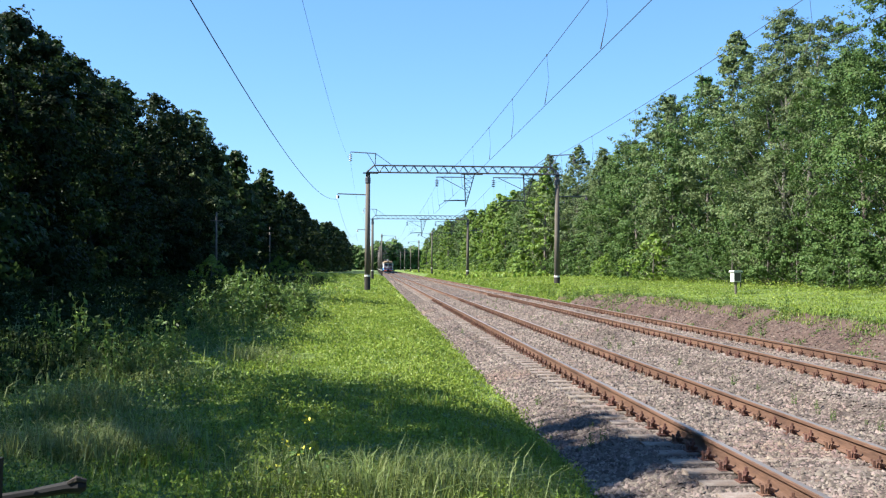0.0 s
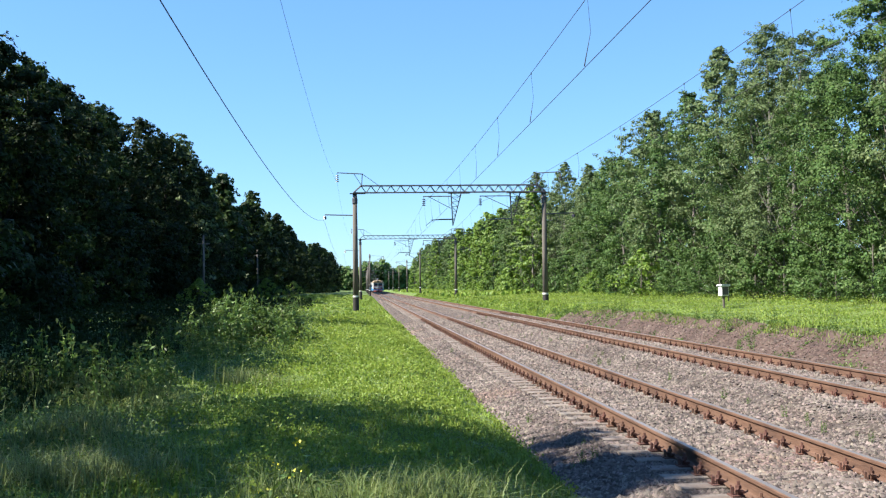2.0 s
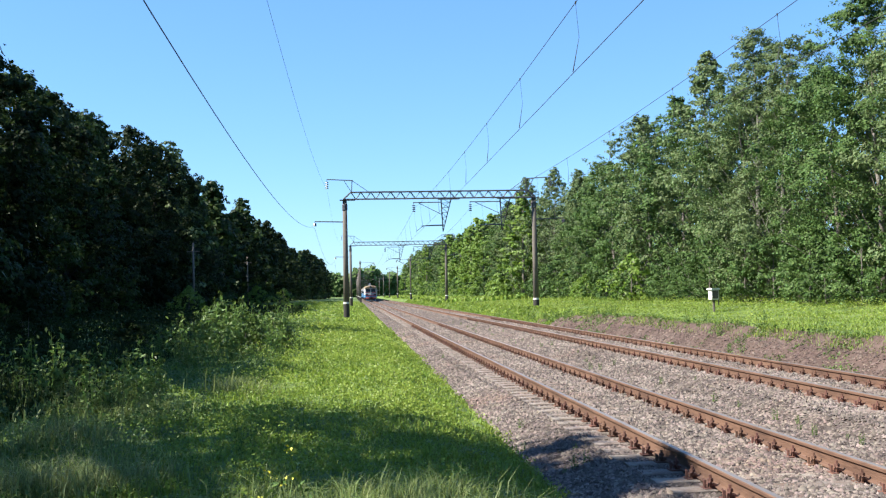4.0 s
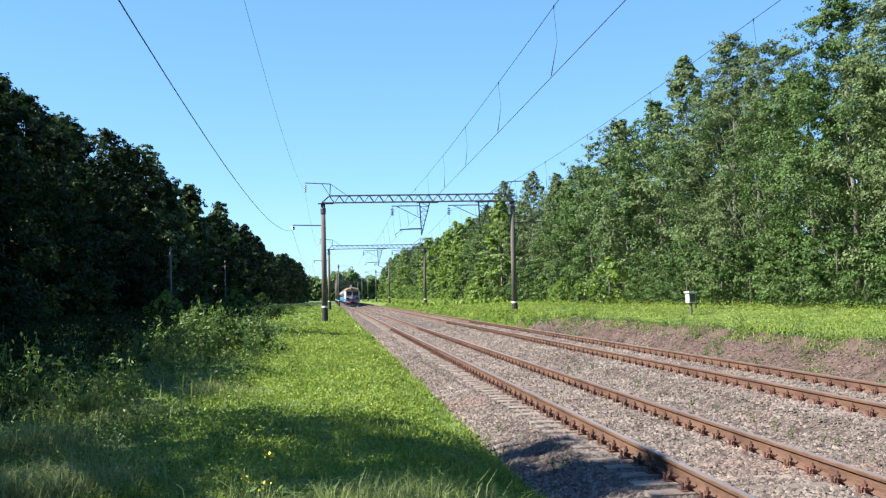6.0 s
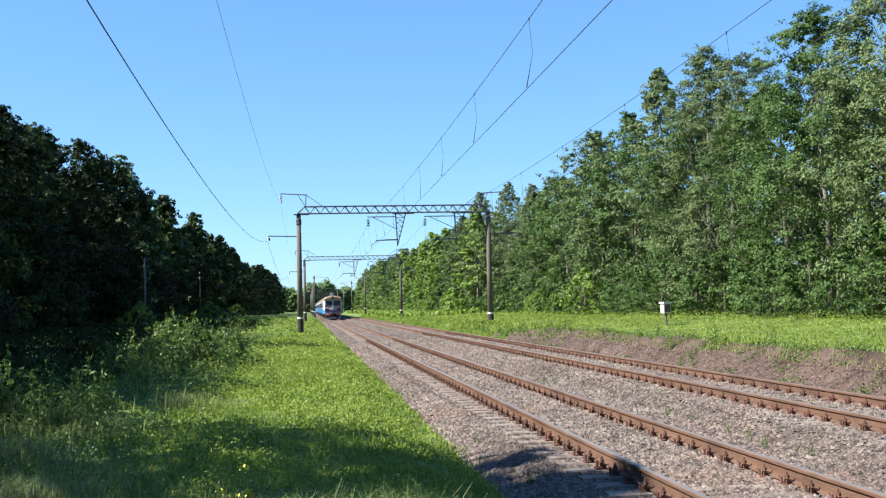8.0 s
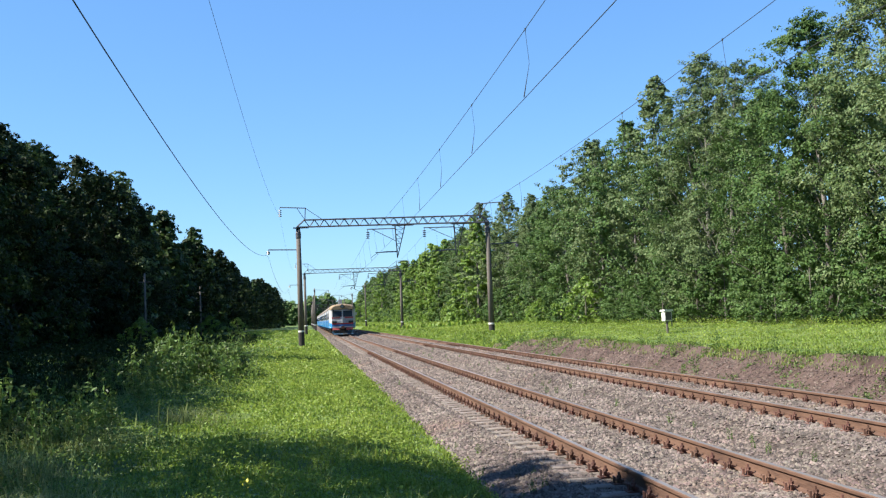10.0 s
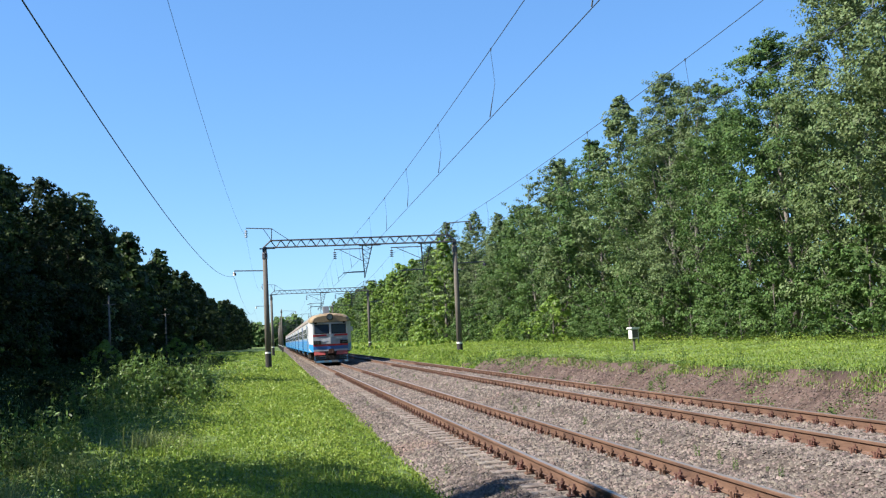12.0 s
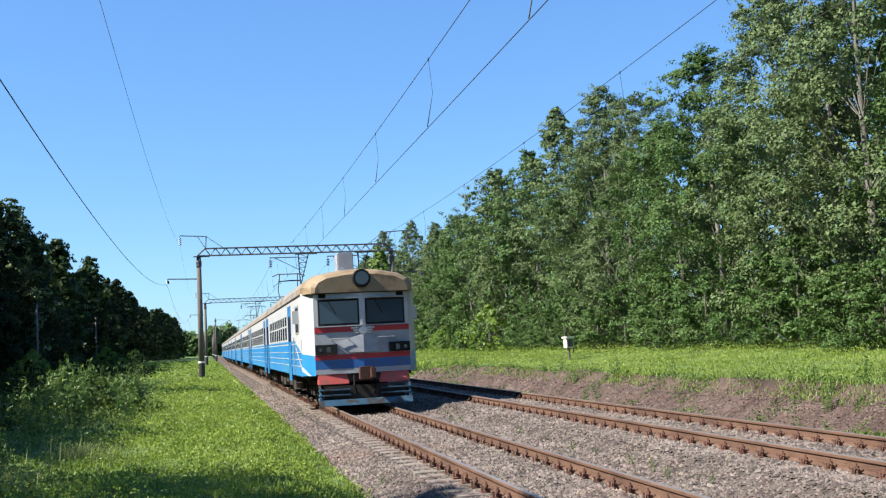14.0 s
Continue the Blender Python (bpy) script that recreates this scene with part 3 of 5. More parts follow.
def roof_gear(t, ys, pantograph=False):
    for y in ys:
        v = MB()
        v.box(-0.55, 0.55, y - 0.7, y + 0.7, 4.1, 4.3)
        part("roof_vent", v, M["roof_grey"], t, "low roof ventilator", bevel=0.04)
    if pantograph:
        y = ys[0] + 3.5
        head = MB().tube([(-0.9, y - 0.3, 5.93), (-0.6, y - 0.3, 6.05), (0.6, y - 0.3, 6.05), (0.9, y - 0.3, 5.93)], 0.03, 6)
        pan = part("pantograph", head, M["lattice"], t, "raised steel pantograph")
        for s in (-0.55, 0.55):
            part("lower_arm", MB().tube([(s, y - 0.9, 4.5), (s, y + 0.6, 5.2)], 0.03, 6), M["lattice"], pan)
            part("upper_arm", MB().tube([(s, y + 0.6, 5.2), (s * 0.9, y - 0.3, 6.03)], 0.025, 6), M["lattice"], pan)
            part("base_rail", MB().tube([(s, y - 0.9, 4.5), (s, y + 0.9, 4.5)], 0.03, 6), M["lattice"], pan)
            for e in (-0.9, 0.9):
                part("foot_insulator", MB().tube([(s, y + e, 4.1), (s, y + e, 4.5)], 0.06, 6), M["insulator"], pan)
        for k in range(5):
            part("roof_insulator", MB().tube([(-0.4, y + 2 + k * 0.7, 4.15), (-0.4, y + 2 + k * 0.7, 4.45)], [0.08, 0.05], 7), M["insulator"], t)
        part("bus_bar", MB().tube([(-0.4, y + 1.8, 4.47), (-0.4, y + 5.0, 4.47)], 0.025, 5), M["wire"], t)


def lead_car():
    t = thing("electric_train_cab_car", "white and blue train cab car with red stripes", "train")
    L, Y0 = 19.6, 0.75
    car_body(t, Y0, L, cab=True)
    # tapered cab corners and a front face that is pointed in plan
    face, point = 1.42, 0.16

    def yf(x):
        return -point * (1 - min(1.0, abs(x) / face))

    def vee(a, b, z0, z1, off=0.0, back=0.3):
        """A slab on the pointed front from x = a to b."""
        xs = [a, 0.0, b] if a < 0 < b else [a, b]
        mb = MB()
        prof = [(x, yf(x) - off) for x in xs] + [(b, back), (a, back)]
        n = len(prof)
        mb.v = [(x, y, z) for z in (z0, z1) for x, y in prof]
        mb.f = [tuple(range(n)), tuple(range(n, 2 * n))] + [(k, (k + 1) % n, n + (k + 1) % n, n + k) for k in range(n)]
        return mb

    # white above a falling line, blue below it, with a pale stripe across the blue
    for s in (-1, 1):
        up, lo, line = MB(), MB(), MB()
        up.poly([(s * HW, Y0, 1.68), (s * face, 0.024, 1.6), (s * face, 0.06, 3.48), (s * HW, Y0, 3.48)])
        lo.poly([(s * HW, Y0, 1.02), (s * face, 0.0, 1.02), (s * face, 0.024, 1.6), (s * HW, Y0, 1.68)])
        line.poly([(s * (HW + 0.006), Y0, 1.16), (s * (face + 0.17), 0.33, 1.02), (s * (face + 0.11), 0.2, 1.02), (s * (HW + 0.006), Y0, 1.30)])
        corner = part("cab_corner", up, M["pale"], t, "off-white tapered cab corner")
        part("lower_corner", lo, M["blue"], corner, "blue lower corner")
        part("corner_stripe", line, M["pale"], corner)
        x = s * (HW + 0.009)
        part("slanted_panel", MB().poly([(x, Y0, 1.68), (x, Y0, 2.1), (x, 3.1, 2.1)]), M["pale"], t, "off-white slanted cab panel")
        x = s * (HW + 0.011)
        part("slanted_stripe", MB().poly([(x, 2.75, 1.92), (x, 3.05, 1.92), (x, Y0, 1.16), (x, Y0, 1.30)]), M["pale"], t, "pale slanted stripe")
    fr = part("front", vee(-face, face, 1.62, 3.48), M["grey"], t, "grey pointed cab front")
    part("front_lower", vee(-face, face, 1.2, 1.47, 0.004), M["navy"], fr, "dark blue band")
    part("front_edge", vee(-face, face, 1.05, 1.2, 0.002), M["grey"], fr)
    part("red_band", vee(-face - 0.005, face + 0.005, 1.47, 1.62, 0.008), M["red"], fr, "dull red band")
    for a, b in ((-face, -0.26), (0.26, face)):
        part("red_stripe", vee(a, b, 2.27, 2.43, 0.012), M["red"], fr, "bright red stripe")
    part("front_brow", vee(-face, face, 3.24, 3.47, 0.006), M["pale"], fr, "white panel above the windscreens")
    part("centre_pillar", vee(-0.1, 0.1, 2.46, 3.24, 0.01), M["pale"], fr)
    for a, b in ((-face, -1.3), (1.3, face)):
        part("side_pillar", vee(a, b, 2.46, 3.24, 0.008), M["pale"], fr)
    for a, b in ((-1.28, -0.11), (0.11, 1.28)):
        f = part("windscreen_frame", vee(a - 0.02, b + 0.02, 2.47, 3.25, 0.014, 0.1), M["rubber"], fr)
        part("windscreen", vee(a + 0.03, b - 0.03, 2.53, 3.19, 0.022, 0.1), M["glass"], f, "dark windscreen")
        part("wiper", MB().tube([(a + 0.25, yf(a + 0.25) - 0.05, 3.26), (a + 0.5, yf(a + 0.5) - 0.05, 2.8)], 0.010, 4), M["rubber"], f)
        part("ledge", vee(a - 0.05, b + 0.05, 2.435, 2.465, 0.07, 0.0), M["grey"], fr)
        part("awning", vee(a + 0.1, b - 0.05, 3.27, 3.285, 0.12, 0.0), M["grey"], fr)
        part("brow_vent", vee(min(a, b, key=abs) * 0 + (a if a < 0 else b - 0.22), (a + 0.22 if a < 0 else b), 3.3, 3.44, 0.012), M["rubber"], fr)
    # raised centre panel with slanting edges
    nose = MB()
    nose.poly([(-0.85, yf(0.85) - 0.01, 1.98), (0.0, yf(0) - 0.05, 2.2), (0.0, yf(0) - 0.09, 1.66), (-0.4, yf(0.4) - 0.05, 1.66)])
    nose.poly([(0.0, yf(0) - 0.05, 2.2), (0.85, yf(0.85) - 0.01, 1.98), (0.4, yf(0.4) - 0.05, 1.66), (0.0, yf(0) - 0.09, 1.66)])
    part("nose_panel", nose, M["grey"], fr, "grey raised nose panel")
    badge = MB()
    badge.tube([(0, -0.15, 2.3), (0, -0.21, 2.3)], 0.12, 16)
    for s in (-1, 1):
        for k in range(3):
            x0, x1 = sorted((s * 0.12, s * (0.34 - 0.05 * k)))
            badge.box(x0, x1, -0.185, -0.1, 2.36 - 0.07 * k, 2.40 - 0.07 * k)
    part("badge", badge, M["alu"], fr, "round winged metal badge")
    for s in (-1, 1):
        a, b = sorted((s * 0.78, s * 1.415))
        h = part("headlight_recess", vee(a, b, 1.63, 1.92, 0.10), M["rubber"], fr, "dark headlight housing")
        part("headlight", MB().tube([(s * 1.02, -0.10, 1.77), (s * 1.02, -0.15, 1.77)], 0.085, 14), M["lens"], h)
        part("marker_light", MB().tube([(s * 1.27, -0.08, 1.77), (s * 1.27, -0.125, 1.77)], 0.055, 12), M["lens"], h)
        part("handrail", MB().tube([(s * 0.45, -0.1, 2.06), (s * 0.45, -0.22, 2.08), (s * 0.95, -0.16, 2.08), (s * 0.95, -0.04, 2.06)], 0.015, 5), M["alu"], fr)
        part("hose", MB().tube([(s * 0.3, -0.08, 1.05), (s * 0.32, -0.2, 0.7), (s * 0.25, -0.1, 0.45)], 0.03, 6), M["rubber"], t)
        a, b = sorted((s * 0.45, s * 1.36))
        part("buffer_plate", MB().sweep([(-0.1, 0.74), (0.25, 0.74), (0.25, 1.05), (-0.02, 1.05)], "x", a, b), M["rose"], t, "faded red buffer plate", bevel=0.02)
        st = MB()
        for k in range(3):
            st.box(a, b, -0.22 - 0.05 * k, 0.05, 0.57 - 0.15 * k, 0.605 - 0.15 * k)
        part("step", st, M["plough"], t, "open blue step slats")
        side = MB()
        side.poly([(s * 1.38, -0.08, 0.74), (s * 1.34, -0.36, 0.16), (s * 1.28, -0.36, 0.16), (s * 1.30, -0.08, 0.74)])
        side.box(min(s * 1.3, s * 1.36), max(s * 1.3, s * 1.36), -0.3, 0.2, 0.3, 0.36)
        part("step_side", side, M["plough"], t)
        # cab side window and door
        a, b = sorted((s * (HW - 0.02), s * (HW + 0.012)))
        cw = part("cab_window", MB().box(a, b, 1.5, 2.7, 2.3, 3.18), M["alu"], t, "cab side window")
        a, b = sorted((s * HW, s * (HW + 0.018)))
        part("pane", MB().box(a, b, 1.58, 2.08, 2.36, 3.12), M["glass"], cw)
        part("pane", MB().box(a, b, 2.14, 2.62, 2.36, 3.12), M["glass"], cw)
        part("mirror", MB().box(min(s * 1.76, s * 1.95), max(s * 1.76, s * 1.95), 1.3, 1.36, 2.6, 3.0), M["pale"], t)
        part("grab_rail", MB().tube([(s * 1.8, 2.9, 1.1), (s * 1.8, 2.9, 2.2)], 0.018, 5), M["alu"], t)
        ts = MB()
        for k in range(3):
            ts.box(min(s * 1.3, s * 1.7), max(s * 1.3, s * 1.7), 4.0, 4.9, 0.3 + 0.2 * k, 0.33 + 0.2 * k)
        part("door_step", ts, M["under"], t)
    part("plough_beam", MB().sweep([(-0.42, 0.13), (-0.3, 0.13), (-0.24, 0.30), (-0.36, 0.30)], "x", -1.38, 1.38), M["plough"], t, "grey-blue plough blade", bevel=0.01)
    part("plough_back", MB().box(-1.2, 1.2, -0.1, 0.1, 0.2, 0.7), M["under"], t)
    cp = MB()
    cp.box(-0.12, 0.12, -0.55, 0.4, 0.92, 1.2)
    cp.box(-0.22, 0.2, -0.75, -0.5, 0.86, 1.24)
    cp.box(0.08, 0.22, -0.95, -0.7, 0.9, 1.2)
    part("coupler", cp, M["bolt"], t, "rusty automatic coupler", bevel=0.02)
    part("coupler_bracket", MB().box(-0.5, 0.5, -0.05, 0.3, 0.8, 1.3), M["under"], t)
    # roof with rounded visor
    prof = roof_profile()
    rm = MB()
    rings = []
    for y, k, dz in ((1.6, 1, 0), (1.2, 0.998, 0), (0.75, 0.985, -0.01), (0.2, 0.925, -0.05), (-0.12, 0.86, -0.10), (-0.24, 0.80, -0.2)):
        base = len(rm.v)
        for x, z in prof:
            rm.v.append((x * k, y, 3.46 + (z - 3.46) * (1 + dz * 1.5) if z > 3.47 else 3.44))
        rings.append(base)
    n = len(prof)
    for r0, r1 in zip(rings, rings[1:]):
        for k in range(n - 1):
            rm.f.append((r0 + k, r0 + k + 1, r1 + k + 1, r1 + k))
    rm.f.append(tuple(rings[-1] + k for k in range(n)))
    rm.f.append(tuple(rings[0] + k for k in reversed(range(n))))
    part("roof", MB().sweep(roof_profile(), "y", 1.6, L), M["roof_grey"], t, "grey-beige curved roof")
    part("visor", rm, M["roof"], t, "tan rounded roof front overhanging the cab")
    part("visor_lip", MB().box(-1.42, 1.42, -0.2, 0.05, 3.415, 3.445), M["under"], t)
    sl = part("searchlight", MB().tube([(0, 0.3, 3.84), (0, -0.3, 3.84), (0, -0.4, 3.84)], [0.25, 0.28, 0.26], 20), M["rubber"], t, "round black searchlight", smooth=False)
    part("searchlight_glass", MB().tube([(0, -0.4, 3.84), (0, -0.415, 3.84)], 0.2, 18), M["lens"], sl)
    part("roof_box", MB().box(-0.44, 0.07, 1.7, 2.5, 4.1, 4.8), M["grey"], t, "grey square roof ventilator box", bevel=0.03)
    part("horn", MB().tube([(-0.5, 0.5, 4.12), (-0.5, 0.2, 4.16)], [0.03, 0.07], 8), M["alu"], t)
    doors(t, (5.2, 18.6))
    side_windows(t, [6.9 + 1.19 * k for k in range(9)])
    roof_gear(t, (6.0, 9.0, 12.0, 15.0))
    return t


def trailer(kind):
    motor = kind == "motor"
    t = thing("electric_train_coach", "white and blue electric train coach with " + ("roof pantograph" if motor else "a plain ribbed roof"), "train", "coaches of the train")
    car_body(t, 0.0, 19.6)
    doors(t, (1.3, 18.3))
    side_windows(t, [3.1 + 1.24 * k for k in range(12)])
    roof_gear(t, (4.0, 7.0, 13.0, 16.0), motor)
    part("gangway", MB().box(-0.6, 0.6, 19.6, 20.1, 1.1, 3.3), M["rubber"], t, "black gangway bellows")
    return t


CAB = lead_car()
MOTOR = trailer("motor")
PLAIN = trailer("plain")
COACHES = [MOTOR, PLAIN] + [copy_thing(MOTOR if i % 2 == 0 else PLAIN, pose(0, 0, 0)) for i in range(2, 9)]


def train_y(t):
    return 351.3 - 17.98 * t - 0.354 * t * t


def motions():
    for i, car in enumerate([CAB] + COACHES):
        walk(car, [(0.5 * k, pose(4.45, train_y(0.5 * k) + 20.1 * i, 0.0)) for k in range(29)])


# ---- trees ----
def leaves(centres, size, rng, up=0.35, out=None, aspect=0.62, loose=0.4):
    """Small pointed four-cornered leaves round the given centres."""
    a, b, nrm, s = leaf_axes(centres, size, rng, up, out, loose)
    c = centres
    return np.stack([c - a * s, c + b * s * aspect + nrm * s * 0.15, c + a * s, c - b * s * aspect + nrm * s * 0.15], 1)


def leaf_axes(centres, size, rng, up, out, loose):
    n = len(centres)
    nrm = rng.normal(size=(n, 3))
    if out is not None:
        nrm = nrm * loose + out * 1.0
    nrm[:, 2] += up
    nrm = unit(nrm)
    a = unit(np.cross(nrm, rng.normal(size=(n, 3))))
    return a, np.cross(nrm, a), nrm, size * rng.uniform(0.6, 1.35, (n, 1))


def small_leaves(centres, size, rng, up=0.35, out=None, loose=0.4):
    """Pointed three-cornered leaves for crowns and herbs."""
    a, b, nrm, s = leaf_axes(centres, size, rng, up, out, loose)
    c = centres
    return np.stack([c - a * s * 1.1, c + a * s * 0.6 + b * s * 0.7, c + a * s * 0.6 - b * s * 0.7 + nrm * s * 0.2], 1)


def tree_meshes(seed, height, radius, base, leaf, count, mat, bark, style="broad", clumps=70, sprays=8):
    """Trunk with limbs; the limbs end in boughs, each bough bears sprays of leaves with gaps between; returns two meshes."""
    rng = np.random.default_rng(seed)
    mb = MB()
    lean = rng.normal(size=2) * 0.02 * height
    trunk = [Vector((lean[0] * u ** 2, lean[1] * u ** 2, height * 0.96 * u)) + Vector((*(rng.normal(size=2) * 0.008 * height * u), 0)) for u in np.linspace(0, 1, 7)]
    r0 = 0.012 * height + 0.02
    mb.tube(trunk, [r0 * (1 - 0.93 * u) for u in np.linspace(0, 1, 7)], 7)
    pts, outs, wts = [], [], []
    lobe = rng.uniform(0, 6.28, 3)
    for k in range(clumps):
        u = (k + rng.uniform()) / clumps
        zc = base + (height - base) * u
        w = k * 2.39996 + rng.normal() * 0.4
        if style == "cone":
            r = radius * (1.02 - u) ** 0.8
        elif style == "column":
            r = radius * (0.78 + 0.26 * math.sin(u * 7 + seed)) * min(1, (1.03 - u) * 2.0) ** 0.6
        else:
            r = radius * (math.sin(math.pi * min(1, 0.16 + 0.86 * u)) ** 0.6) * (0.86 + 0.2 * math.sin(u * 9 + seed))
        r *= 1 + 0.22 * math.sin(2 * w + lobe[0] + 3 * u) + 0.14 * math.sin(5 * w + lobe[1] + 9 * u)
        rr = r * rng.uniform(0.35, 1.08) ** 0.7 if k < clumps - 3 else r * 0.3
        c = np.array([lean[0] * u + math.cos(w) * rr, lean[1] * u + math.sin(w) * rr, zc])
        pts.append(c)
        o = np.array([math.cos(w), math.sin(w), 0.25 + 0.6 * u])
        outs.append(o / np.linalg.norm(o))
        wts.append(rng.uniform(0.35, 1.6))
        if k % 3 == 0:
            j = min(5, max(0, int((zc - 0.08 * height - rr * 0.35) / (height * 0.96) * 6)))
            s = trunk[j]
            mid = s.lerp(Vector(c), 0.55) + Vector((0, 0, 0.06 * rr))
            mb.tube([s, mid, Vector(c)], [0.24 * r0 * (1.1 - u), 0.12 * r0 * (1.1 - u) + 0.008, 0.008], 3, False)
    pts, outs, wts = np.array(pts), np.array(outs), np.array(wts)
    # sprays round each bough's end, pushed outwards and lying flat
    bough = np.repeat(np.arange(clumps), sprays)
    size = (radius * rng.uniform(0.18, 0.34, (clumps, 1)) * (1.05 - 0.45 * np.linspace(0, 1, clumps)[:, None] ** 2))[bough]
    off = unit(rng.normal(size=(len(bough), 3))) * rng.uniform(0.35, 1.0, (len(bough), 1)) * size
    off[:, 2] *= 0.75 if style != "cone" else 0.4
    tip = pts[bough] + off + outs[bough] * size * 0.25
    tip_out = unit(off * np.array([1, 1, 1.6]) + outs[bough] * size * 0.5)
    wt = wts[bough] * rng.uniform(0.3, 1.7, len(bough))
    pick = rng.choice(len(bough), count, p=wt / wt.sum())
    own = size[pick] * rng.uniform(0.32, 0.55, (len(bough), 1))[pick]
    d = unit(rng.normal(size=(count, 3))) * rng.uniform(0.35, 1.0, (count, 1)) * own
    d[:, 2] *= 0.6
    c = tip[pick] + d
    c[:, 2] = np.maximum(c[:, 2], 0.25)
    out = unit(tip_out[pick] + unit(d) * 0.5)
    V = small_leaves(c, leaf, rng, 0.35, out, 0.42)
    return mb.mesh("trunk", bark, True), quads_mesh("crown", V, mat, 3)


def plant_tree(name, meshes, label, category, group, x, y, s, turn, sz=1.0):
    t = thing(name, label, category, group)
    t.matrix_basis = pose(x, y, ground_z(x, y) - 0.1, 0, 0, turn) @ Matrix.Diagonal((s, s, s * sz, 1))
    part("trunk", meshes[0], None, t)
    part("crown", meshes[1], None, t)
    return t


rs = random.Random(5)
NEAR = [tree_meshes(11, 17, 4.4, 1.0, 0.072, 46000, M["leaf_aspen"], M["pale_bark"], "column", 165, 9),
        tree_meshes(12, 16, 4.4, 0.8, 0.075, 44000, M["leaf_oak"], M["bark"], "broad", 150, 9),
        tree_meshes(13, 18, 4.0, 1.2, 0.072, 46000, M["leaf_aspen"], M["pale_bark"], "column", 165, 9),
        tree_meshes(14, 15, 4.8, 0.6, 0.075, 44000, M["leaf_oak"], M["bark"], "broad", 150, 9)]
MID = [tree_meshes(15, 17, 4.4, 1.0, 0.115, 19000, M["leaf_aspen"], M["pale_bark"], "column", 140),
       tree_meshes(16, 16, 4.4, 0.8, 0.115, 19000, M["leaf_oak"], M["bark"], "broad", 135),
       tree_meshes(17, 18, 3.8, 1.2, 0.115, 19000, M["leaf_aspen"], M["pale_bark"], "column", 140),
       tree_meshes(18, 15, 4.8, 0.6, 0.115, 19000, M["leaf_oak"], M["bark"], "broad", 135)]
FAR = [tree_meshes(21, 16, 4.4, 0.8, 0.20, 7500, M["leaf_oak"], M["bark"], "broad", 90, 6),
       tree_meshes(22, 17, 4.2, 1.0, 0.20, 7500, M["leaf_aspen"], M["bark"], "column", 90, 6),
       tree_meshes(23, 12, 3.2, 0.4, 0.17, 7500, M["leaf_young"], M["bark"], "cone", 80, 6),
       tree_meshes(24, 16, 3.4, 0.6, 0.19, 7500, M["leaf_oak"], M["bark"], "cone", 100, 6)]
DARK = [tree_meshes(31, 16, 4.6, 0.6, 0.15, 18000, M["leaf_shade"], M["bark_shade"], "broad", 150),
        tree_meshes(32, 17, 4.2, 0.8, 0.15, 18000, M["leaf_half_shade"], M["bark_shade"], "column", 150),
        tree_meshes(33, 15, 4.8, 0.5, 0.15, 20000, M["leaf_shade"], M["bark_shade"], "broad", 170)]
HEDGE = tree_meshes(43, 3.6, 2.0, 0.15, 0.062, 8500, M["leaf_oak"], M["bark"], "broad", 44)
DEEP = [tree_meshes(25, 16, 4.6, 0.8, 0.33, 2900, M["leaf_oak"], M["bark"], "broad", 80, 6),
        tree_meshes(26, 17, 4.4, 1.0, 0.33, 2900, M["leaf_aspen"], M["bark"], "column", 80, 6)]
SHADE = [tree_meshes(35, 16, 4.6, 0.5, 0.33, 3600, M["leaf_shade"], M["bark_shade"], "broad", 110, 6),
         tree_meshes(36, 16, 4.2, 0.5, 0.33, 3600, M["leaf_half_shade"], M["bark_shade"], "cone", 110, 6)]
BUSH = [tree_meshes(41, 3.6, 2.0, 0.15, 0.105, 3000, M["leaf_oak"], M["bark"], "broad", 40),
        tree_meshes(42, 3.0, 1.8, 0.1, 0.105, 3000, M["leaf_young"], M["bark"], "broad", 36)]

# heights of the wood's edge along the line
RIGHT_Y, RIGHT_H = (20, 44, 48, 54, 62, 67, 75, 84, 93, 105, 118, 146, 266, 430), (17.5, 17.5, 16.2, 15.0, 17.4, 18.2, 18.6, 17.2, 17.2, 15.2, 14.4, 15.8, 17.0, 18.0)
LEFT_Y, LEFT_H = (0, 28, 59, 63, 69, 82, 100, 113, 134, 173, 215, 308, 430), (15, 15, 17.6, 14.6, 15.0, 15.6, 16.2, 17.8, 16.3, 17.0, 15.3, 15.0, 14.5)

# sunlit wood beyond the far track
RIGHT = "trees along the sunny edge of the wood"
EDGE_TREES = ((22, 0, 18.5), (27, 2, 19), (32, 1, 17), (36, 0, 19.5), (40.5, 2, 19.6), (45, 0, 18.6), (50.5, 1, 16.6), (55.5, 3, 13.8), (60.5, 2, 16.6), (65.5, 0, 18.3),
              (71, 3, 15.8), (77.5, 2, 19.8), (83, 1, 17.2), (88, 0, 16.6), (93, 3, 15.3), (98, 2, 17.5), (103.5, 1, 14.5), (109, 3, 15.0), (114, 0, 14.2), (119, 1, 14.0), (123.5, 2, 14.6))
NAMES = ("tall grey-green aspen in full leaf at the wood's edge", "dense dark-green broadleaf tree at the wood's edge")
for y, m, h in EDGE_TREES:
    plant_tree("oak_tree" if m % 2 else "aspen_tree", (NEAR if y < 76 else MID)[m], NAMES[m % 2], "tree", RIGHT,
               27.3 + rs.uniform(-1.0, 1.2), y, (h - 0.4) / (17, 16, 18, 15)[m], rs.uniform(0, 360))
y = 20.0
